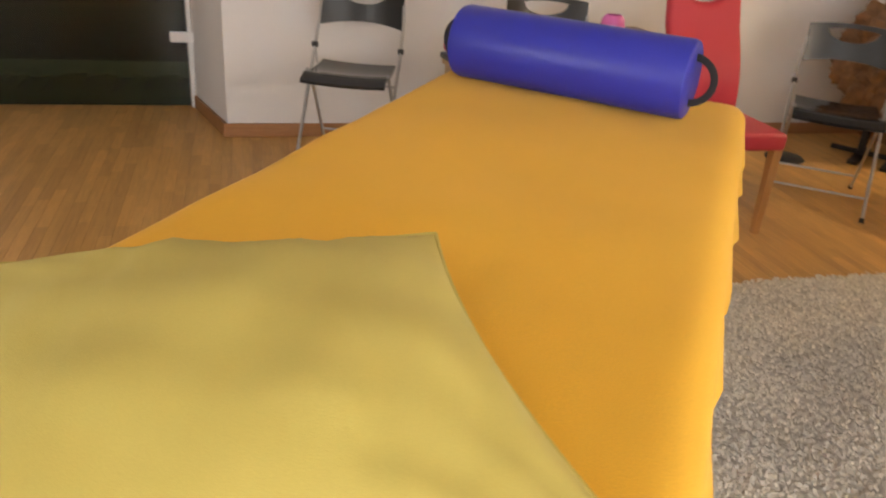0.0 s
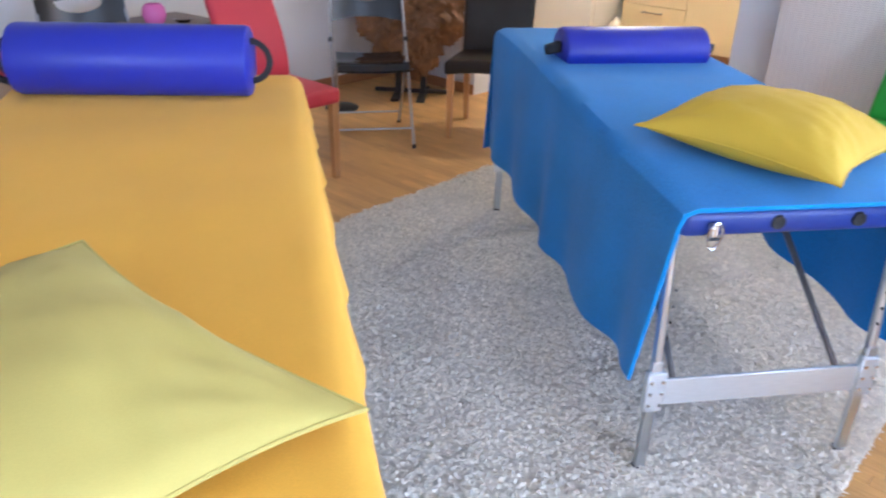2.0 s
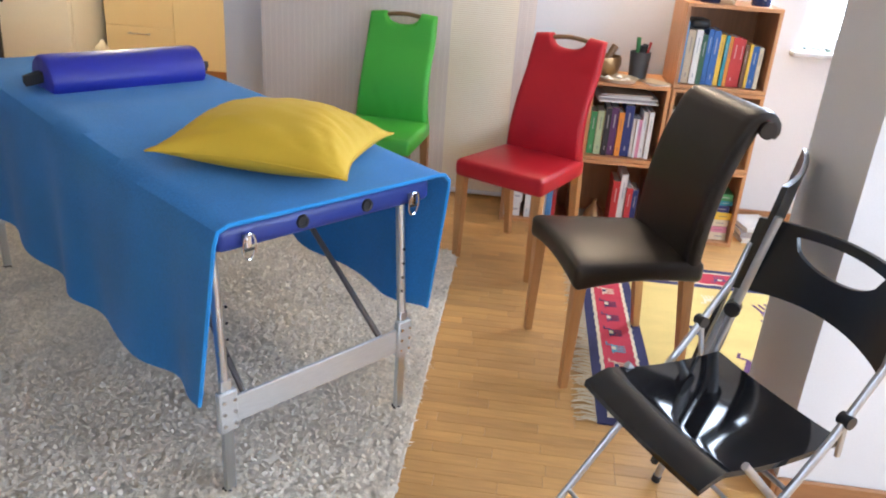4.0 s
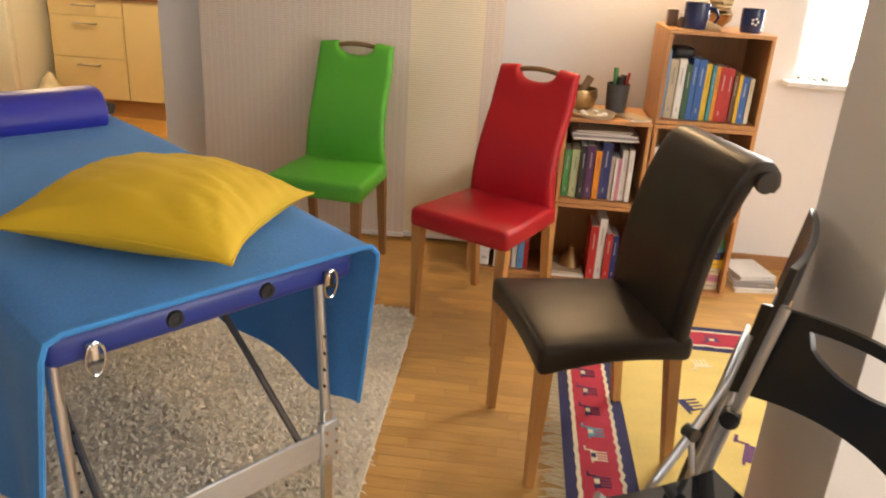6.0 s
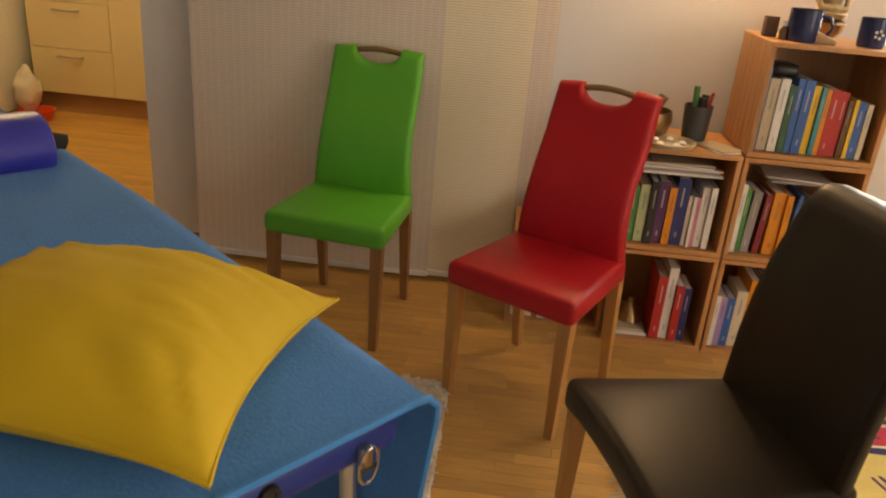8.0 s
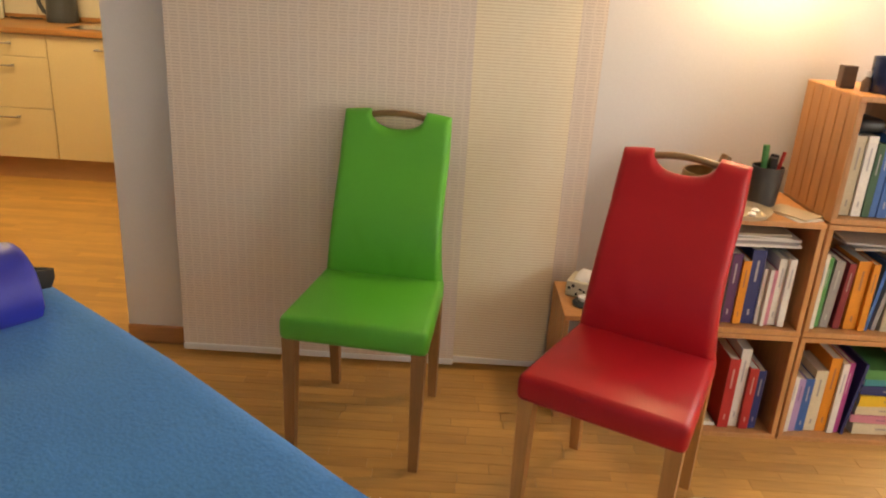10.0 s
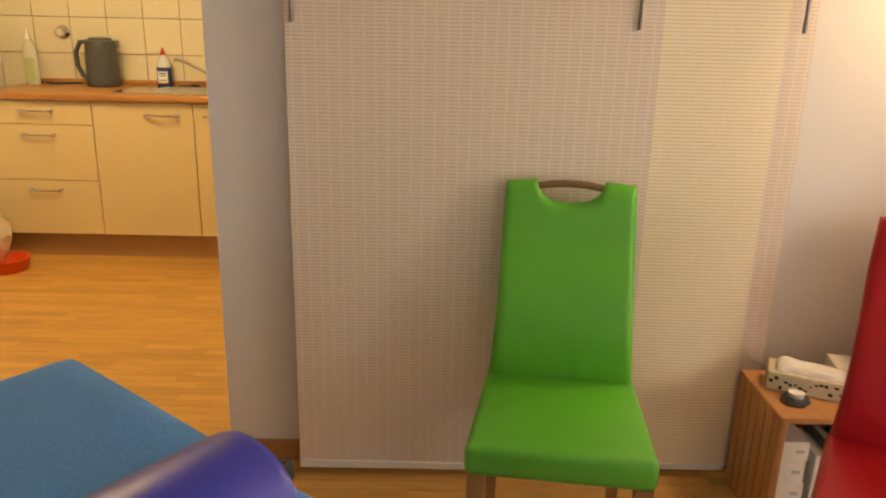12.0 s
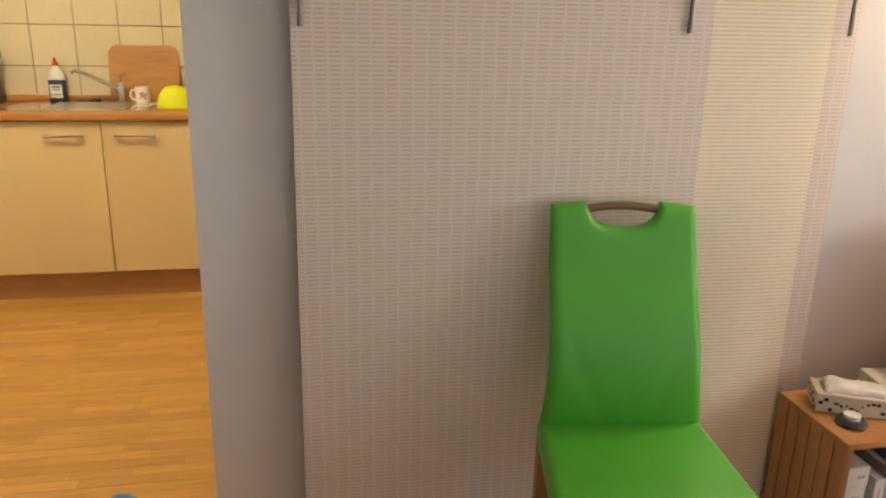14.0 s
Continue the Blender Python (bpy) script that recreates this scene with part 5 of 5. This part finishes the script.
part("pad", box(-0.035, 0.035, -0.02, 0.02, 0, 0.018, 0.006), M_DARK_WOOD, brush)
valve = thing("wall_valve", pose(-2.61, 5.598, 1.27), "round chrome valve on the tiled wall", "valve")
bm = lathe([(0, 0), (0.045, 0), (0.043, 0.006), (0.026, 0.02), (0.024, 0.06), (0, 0.065)], 24)
bm.transform(pose(0, 0, 0, 90, 0, 0))
part("rosette", bm, M_CHROME, valve)
socket = thing("wall_socket", pose(-3.05, 5.598, 1.12), "white wall socket on the tiles", "socket")
part("plate", box(-0.04, 0.04, -0.012, 0, -0.04, 0.04, 0.004), M_WHITE, socket)
fridge = thing("refrigerator", pose(-3.53, 4.62, 0), "white refrigerator at the end of the kitchen row", "refrigerator")
part("body", box(0, 0.62, 0.06, 0.64, 0.03, 1.45, 0.012), M_WHITE, fridge)
part("door", box(0, 0.62, 0, 0.055, 0.05, 0.98, 0.014), M_WHITE, fridge)
part("freezer_door", box(0, 0.62, 0, 0.055, 0.99, 1.45, 0.014), M_WHITE, fridge)
tray2 = thing("plastic_tub", pose(-2.70, 4.80, 0), "orange red plastic tub on the kitchen floor", "tub")
part("tub", lathe([(0, 0.004), (0.085, 0.004), (0.115, 0.075), (0.122, 0.075), (0.118, 0.068), (0.092, 0.0), (0, 0)], 24), plain("orange_red_plastic", (0.75, 0.09, 0.03), 0.35), tray2)
bag = thing("plastic_bag", pose(-2.80, 4.87, 0.03), "crumpled white plastic bag standing in the tub", "bag")
bm = bmesh.new()
bmesh.ops.create_icosphere(bm, subdivisions=4, radius=0.09)
for v in bm.verts:
    v.co.z = v.co.z * 1.9 + 0.16
    k = max(0.0, (v.co.z - 0.2) / 0.14)
    v.co.x *= 1 - 0.55 * k
    v.co.y *= 1 - 0.6 * k
    v.co += 0.016 * Vector((fuzz(v.co.x * 22, v.co.y * 22, v.co.z * 16), fuzz(v.co.y * 22, v.co.z * 22, 3), fuzz(v.co.z * 22, v.co.x * 22, 8)))
part("bag", bm, surface("thin_white_plastic", (0.72, 0.66, 0.55), 0.35, grain=50, blotch=6, vary=0.06, bump=0.2), bag)

# ---- west side of the room ----
root = thing("root_sculpture", pose(-3.10, 2.62, 0, rz=38), "brown burl root wood disc on a dark iron stand", "sculpture")
bm = bmesh.new()
bmesh.ops.create_icosphere(bm, subdivisions=6, radius=1.0)
for v in bm.verts:
    d = v.co.normalized()
    r = 1 + 0.34 * fuzz(d.x * 2.2, d.y * 2.2, d.z * 2.2) + 0.30 * abs(fuzz(d.x * 5 + 3, d.y * 5, d.z * 5)) - 0.16 * abs(fuzz(d.x * 10, d.y * 10 + 2, d.z * 10)) + 0.035 * fuzz(d.x * 22, d.y * 22, d.z * 22)
    v.co = Vector((d.x * 0.33 * r, d.y * 0.15 * r, 0.60 + d.z * 0.38 * r))
part("burl", bm, M_ROOT, root)
part("stand_post", box(-0.11, -0.07, -0.02, 0.02, 0.02, 0.42, 0.004, 1), M_IRON, root)
part("stand_post", box(0.07, 0.11, -0.02, 0.02, 0.02, 0.42, 0.004, 1), M_IRON, root)
part("foot_bar", box(-0.12, -0.06, -0.2, 0.2, 0, 0.022, 0.004, 1), M_IRON, root)
part("foot_bar", box(0.06, 0.12, -0.2, 0.2, 0, 0.022, 0.004, 1), M_IRON, root)
part("cross_bar", box(-0.26, 0.26, -0.015, 0.015, 0.022, 0.05, 0.004, 1), M_IRON, root)

side = thing("side_table", pose(-3.2, 0.86, 0, rz=6), "small dark walnut side table beside the wall", "side table")
part("tabletop", box(-0.21, 0.21, -0.21, 0.21, 0.665, 0.695, 0.005), M_DARK_WOOD, side)
part("apron", box(-0.19, 0.19, -0.19, 0.19, 0.60, 0.664), M_DARK_WOOD, side)
for x in (-0.17, 0.17):
    for y in (-0.17, 0.17):
        part("leg", taper_leg(x, y, 0, 0, 0.61, 0.02, 0.015), M_DARK_WOOD, side)
candle = thing("pink_candle_glass", pose(-3.12, 0.75, 0.695), "round pink glass candle holder on the side table", "candle holder")
part("glass_ball", lathe([(0, 0), (0.03, 0), (0.05, 0.015), (0.062, 0.05), (0.056, 0.085), (0.040, 0.105), (0.037, 0.105), (0.052, 0.083), (0.057, 0.05), (0.045, 0.018), (0, 0.006)], 28), plain("pink_glass_body", (0.70, 0.16, 0.42), 0.25), candle)
saucer = thing("glass_saucer", pose(-3.10, 0.90, 0.695), "small clear glass saucer on the side table", "saucer")
part("saucer", lathe([(0, 0), (0.03, 0), (0.05, 0.018), (0.048, 0.019), (0.028, 0.004), (0, 0.004)], 22), M_GLASS, saucer)

stool = thing("pine_stool", pose(-3.16, 0.06, 0, rz=8), "pale pine stool beside the folding chairs", "stool")
part("seat", box(-0.17, 0.17, -0.12, 0.12, 0.50, 0.53, 0.006), M_PALE_WOOD, stool)
part("apron", box(-0.15, 0.15, -0.105, 0.105, 0.40, 0.499), M_PALE_WOOD, stool)
for x in (-0.14, 0.14):
    for y in (-0.09, 0.09):
        part("leg", taper_leg(x, y, 0, 0, 0.41, 0.02, 0.016), M_PALE_WOOD, stool)
case = thing("black_case", pose(-3.15, 0.06, 0.53, rz=8), "flat black case lying on the pine stool", "case")
part("case", box(-0.18, 0.18, -0.13, 0.13, 0, 0.03, 0.006), M_BLACK_MATT, case)
cush = thing("red_cushion", pose(-3.17, 0.04, 0.561, rz=4), "red seat cushion lying on the black case", "cushion")
part("cushion", box(-0.16, 0.16, -0.11, 0.11, 0, 0.065, 0.025, 3), M_RED_DULL, cush)
part("strap", box(0.1605, 0.1635, -0.012, 0.012, 0.008, 0.055, 0.001, 1), M_STRAP, cush)
pad = thing("floor_pad", pose(-3.17, 2.03, 0, rz=40) @ Matrix.Scale(0.65, 4), "flat black rubber base on the parquet", "base plate")
bm = lathe([(0, 0), (0.17, 0), (0.175, 0.012), (0.16, 0.026), (0.03, 0.035), (0, 0.035)], 30)
part("plate", bm, M_BLACK_MATT, pad)

# ---- rugs ----
rug = tagged(new("shaggy_rug"), "cream white long pile shaggy rug under the tables", "rug")
part("backing", box(-1.735, 0.495, -0.95, 2.075, 0.0, 0.010, 0.003, 1), M_RUG, rug, smooth=False)


def nap_field(x0, x1, y0, y1, step):
    """A lumpy mat of matted wool, with a ragged border."""
    nx, ny = int((x1 - x0) / step), int((y1 - y0) / step)
    rng = np.random.default_rng(4)
    h = 0.006 + 0.017 * rng.random((nx + 1, ny + 1))
    j = rng.uniform(-0.4, 0.4, (nx + 1, ny + 1, 2)) * step
    v = [(x0 + step * i + j[i, k, 0], y0 + step * k + j[i, k, 1], 0.004 if i in (0, nx) or k in (0, ny) else h[i, k]) for i in range(nx + 1) for k in range(ny + 1)]
    w = ny + 1
    me = bpy.data.meshes.new("wool_mat")
    me.from_pydata(v, [], [(i * w + k, (i + 1) * w + k, (i + 1) * w + k + 1, i * w + k + 1) for i in range(nx) for k in range(ny)])
    return me


def tuft_field(x0, x1, y0, y1, n, seed):
    """Wool strands lying every way on the mat."""
    rng = np.random.default_rng(seed)
    base = np.stack([rng.uniform(x0, x1, n), rng.uniform(y0, y1, n), rng.uniform(0.014, 0.019, n)], 1)
    ang, long = rng.uniform(0, 2 * np.pi, n), rng.uniform(0.014, 0.034, n)
    wide, rise = rng.uniform(0.0025, 0.0055, n), rng.uniform(0.002, 0.009, n)
    way = np.stack([np.cos(ang), np.sin(ang), np.zeros(n)], 1)
    across = np.stack([-np.sin(ang), np.cos(ang), rng.uniform(-0.4, 0.4, n)], 1)
    up = np.array([0, 0, 1.0])
    mid = base + way * (0.5 * long)[:, None] + up * rise[:, None]
    tip = base + way * long[:, None] + up * (0.3 * rise)[:, None]
    w = across * wide[:, None]
    v = np.stack([base - w, base + w, mid + w, mid - w, tip + 0.4 * w, tip - 0.4 * w], 1).reshape(-1, 3)
    k = np.arange(n)[:, None] * 6
    me = bpy.data.meshes.new("wool_nap")
    me.from_pydata(v.tolist(), [], np.concatenate([k + [0, 1, 2, 3], k + [3, 2, 4, 5]]).tolist())
    return me


mesh_part("wool_mat", nap_field(-1.74, 0.50, -0.95, 2.08, 0.015), M_RUG, rug)["kind"] = "stuff"
mesh_part("wool_nap", tuft_field(-1.73, 0.488, -0.94, 2.065, 60000, 3), M_RUG, rug, "tangled cream wool strands", smooth=False)["kind"] = "stuff"

kilim = tagged(new("kilim_rug"), "yellow flat woven rug with a red animal border", "rug")
M_KY = surface("yellow_wool", (0.62, 0.465, 0.155), 0.95, grain=160, blotch=3, vary=0.14, bump=0.4, stretch=(1, 3, 1))
M_KR = surface("red_wool", (0.45, 0.03, 0.055), 0.95, grain=160, blotch=4, vary=0.16, bump=0.4, stretch=(1, 3, 1))
M_KN = surface("navy_wool", (0.03, 0.028, 0.09), 0.95, grain=160, blotch=4, vary=0.2, bump=0.4)
M_KC = surface("cream_wool", (0.70, 0.60, 0.42), 0.95, grain=160, blotch=4, vary=0.14, bump=0.4)
M_KO = surface("rust_wool", (0.60, 0.14, 0.03), 0.95, grain=160, blotch=4, vary=0.16, bump=0.4)
M_KP = surface("plum_wool", (0.12, 0.05, 0.13), 0.95, grain=160, blotch=4, vary=0.16, bump=0.4)
M_KT = surface("teal_wool", (0.10, 0.36, 0.44), 0.95, grain=160, blotch=4, vary=0.16, bump=0.4)
KX0, KX1, KY0, KY1 = 1.07, 3.15, 0.84, 2.19
part("ground", box(KX0, KX1, KY0, KY1, 0.0, 0.006), M_KN, kilim, smooth=False)


def band(name, inset, width, mat, lift, frayed=0.0):
    x0, x1, y0, y1 = KX0 + inset, KX1 - inset, KY0 + inset, KY1 - inset
    rows = 44
    for horizontal, a0, a1, b0, b1 in ((False, x0, x0 + width, y0, y1), (False, x1 - width, x1, y0, y1), (True, x0 + width, x1 - width, y0, y0 + width), (True, x0 + width, x1 - width, y1 - width, y1)):
        bm = bmesh.new()
        n = rows
        line = []
        for k in range(n + 1):
            j = frayed * (1 if k % 2 else -1) + frayed * fuzz(k * 0.9, inset * 50)
            if horizontal:
                x = a0 + (a1 - a0) * k / n
                line.append((bm.verts.new((x, b0 + j, lift)), bm.verts.new((x, b1 + j, lift))))
            else:
                y = b0 + (b1 - b0) * k / n
                line.append((bm.verts.new((a0 + j, y, lift)), bm.verts.new((a1 + j, y, lift))))
        for p, q in zip(line, line[1:]):
            bm.faces.new((p[0], q[0], q[1], p[1]))
        bmesh.ops.recalc_face_normals(bm, faces=bm.faces[:])
        for f in bm.faces:
            if f.normal.z < 0:
                f.normal_flip()
        ext = bmesh.ops.extrude_face_region(bm, geom=bm.faces[:])
        for v in [g for g in ext["geom"] if isinstance(g, bmesh.types.BMVert)]:
            v.co.z -= 0.0012
        part(name, bm, mat, kilim, smooth=False)


band("cream_stripe", 0.036, 0.014, M_KC, 0.0072, 0.002)
band("red_band", 0.050, 0.118, M_KR, 0.0074, 0.001)
band("cream_stripe", 0.166, 0.012, M_KC, 0.0078, 0.003)
fieldb = box(KX0 + 0.215, KX1 - 0.215, KY0 + 0.215, KY1 - 0.215, 0.006, 0.0076)
part("yellow_field", fieldb, M_KY, kilim, smooth=False)


def animal(x, y, turn, size, mat, saddle, legs=4):
    """A small woven four-legged figure, built of bars."""
    bm = None
    z0, z1 = 0.0074, 0.0090
    for bx0, bx1, by0, by1 in [(-0.45, 0.35, 0.0, 0.32)] + [(-0.42 + 0.22 * k, -0.34 + 0.22 * k, -0.5, 0.0) for k in range(legs)] + [(0.35, 0.43, 0.2, 0.62), (0.40, 0.70, 0.52, 0.62), (-0.62, -0.45, 0.22, 0.30)]:
        bm = box(bx0 * size, bx1 * size, by0 * size, by1 * size, z0, z1, 0, 1, bm)
    motif = part("animal_motif", bm, mat, kilim, smooth=False, at=pose(x, y, 0, rz=turn))
    if saddle:
        part("saddle", box(-0.2 * size, 0.15 * size, 0.05 * size, 0.30 * size, z1 - 0.0004, z1 + 0.0008), saddle, motif, smooth=False)


dye = [(M_KN, M_KC), (M_KC, M_KN), (M_KT, M_KC), (M_KN, M_KC), (M_KP, M_KC)]
for k in range(8):
    m1, m2 = dye[k % 5]
    animal(KX0 + 0.105, KY0 + 0.24 + 0.125 * k, 90, 0.062, m1, m2)
for k in range(10):
    m1, m2 = dye[(k + 2) % 5]
    animal(KX0 + 0.30 + 0.17 * k, KY1 - 0.105, 180, 0.062, m1, m2)
    animal(KX0 + 0.30 + 0.17 * k, KY0 + 0.11, 0, 0.062, dye[k % 5][0], dye[k % 5][1])
for x, y, a, s, mm in ((1.86, 1.80, 200, 0.13, M_KP), (1.52, 1.56, 110, 0.09, M_KN), (1.68, 1.30, 70, 0.12, M_KP), (1.90, 1.36, 20, 0.15, M_KO), (1.95, 1.12, 200, 0.14, M_KO), (2.25, 1.75, 10, 0.13, M_KO), (2.3, 1.35, 190, 0.12, M_KN), (2.6, 1.6, 20, 0.13, M_KP), (1.62, 1.86, 190, 0.07, M_KC)):
    animal(x, y, a, s, mm, None)
rng = np.random.default_rng(5)
bm = None
verts, faces = [], []
for k in range(170):
    y = KY0 + (KY1 - KY0) * (k + 0.5) / 170
    L, d = rng.uniform(0.05, 0.085), rng.uniform(-0.02, 0.02)
    for i, (f, w) in enumerate(((0, 0.003), (0.5, 0.0028), (1.0, 0.0015))):
        cx, cy, cz = KX0 - L * f, y + d * f * f + 0.004 * math.sin(k * 2.1 + f * 3), 0.006 + 0.004 * math.sin(f * 3.1)
        verts += [(cx, cy - w, cz), (cx, cy, cz + 0.003), (cx, cy + w, cz)]
    o = k * 9
    faces += [(o, o + 1, o + 4, o + 3), (o + 1, o + 2, o + 5, o + 4), (o + 3, o + 4, o + 7, o + 6), (o + 4, o + 5, o + 8, o + 7)]
me = bpy.data.meshes.new("fringe")
me.from_pydata(verts, [], faces)
mesh_part("fringe", me, M_KC, kilim, "cream wool fringe", smooth=False)["kind"] = "stuff"

# ---- pieces of walls and floors ----
grout = structure("tiled_wall", box(-3.7, 0.2, 5.600, 5.618, KT - 0.02, 2.1), M_GROUT, "cream tiles with grey joints behind the worktop", "tiled wall")
TW, TH = 0.2245, 0.2145
tile_mesh = None
for i in range(12):
    for j in range(4):
        if tile_mesh is None:
            t0 = part("tile", box(-TW / 2 + 0.0022, TW / 2 - 0.0022, -0.005, 0.002, -TH / 2 + 0.0022, TH / 2 - 0.0022, 0.0015, 1), M_TILE, grout)
            tile_mesh = t0.data
        else:
            t0 = new("tile", tile_mesh)
            t0.parent = grout
        t0.matrix_basis = pose(-1.663 + TW / 2 - TW * (i - 2), 5.598, 1.147 - TH / 2 + TH * j)

floor = bpy.data.objects["floor"]
rng = np.random.default_rng(11)
strips = []
SW = 0.05
rows = int((5.62 + 3.9) / SW)
for r in range(rows):
    y = -3.9 + SW * r
    x = -4.6 + rng.uniform(-0.5, 0)
    while x < 4.15:
        L = min(0.02 * int(rng.integers(9, 23)), 4.26 - x)
        strips.append((x, y, L))
        x += L


def strip_verts(L):
    g, b = 0.0002, 0.0004
    lo = [(g, g, -0.012), (L - g, g, -0.012), (L - g, SW - g, -0.012), (g, SW - g, -0.012)]
    hi = [(g + b, g + b, 0), (L - g - b, g + b, 0), (L - g - b, SW - g - b, 0), (g + b, SW - g - b, 0)]
    return lo + hi, [(4, 5, 6, 7), (0, 1, 5, 4), (1, 2, 6, 5), (2, 3, 7, 6), (3, 0, 4, 7)]


verts, faces, count, shared = [], [], 0, {}
for x, y, L in strips:
    near = 0.35 < x < 1.9 and 0.2 < y < 2.95
    if near and count < 300:
        key = round(L, 2)
        if key not in shared:
            v, f = strip_verts(key)
            shared[key] = bpy.data.meshes.new("parquet_strip")
            shared[key].from_pydata(v, [], f)
            shared[key].materials.append(M_OAK)
        ob = new("parquet_strip", shared[key])
        ob.parent = floor
        ob.location = (x, y, 0)
        count += 1
    else:
        v, f = strip_verts(L)
        o = len(verts)
        verts += [(a + x, b + y, c) for a, b, c in v]
        faces += [tuple(o + i for i in q) for q in f]
me = bpy.data.meshes.new("parquet")
me.from_pydata(verts, [], faces)
mesh_part("parquet", me, M_OAK, floor, smooth=False)["kind"] = "stuff"
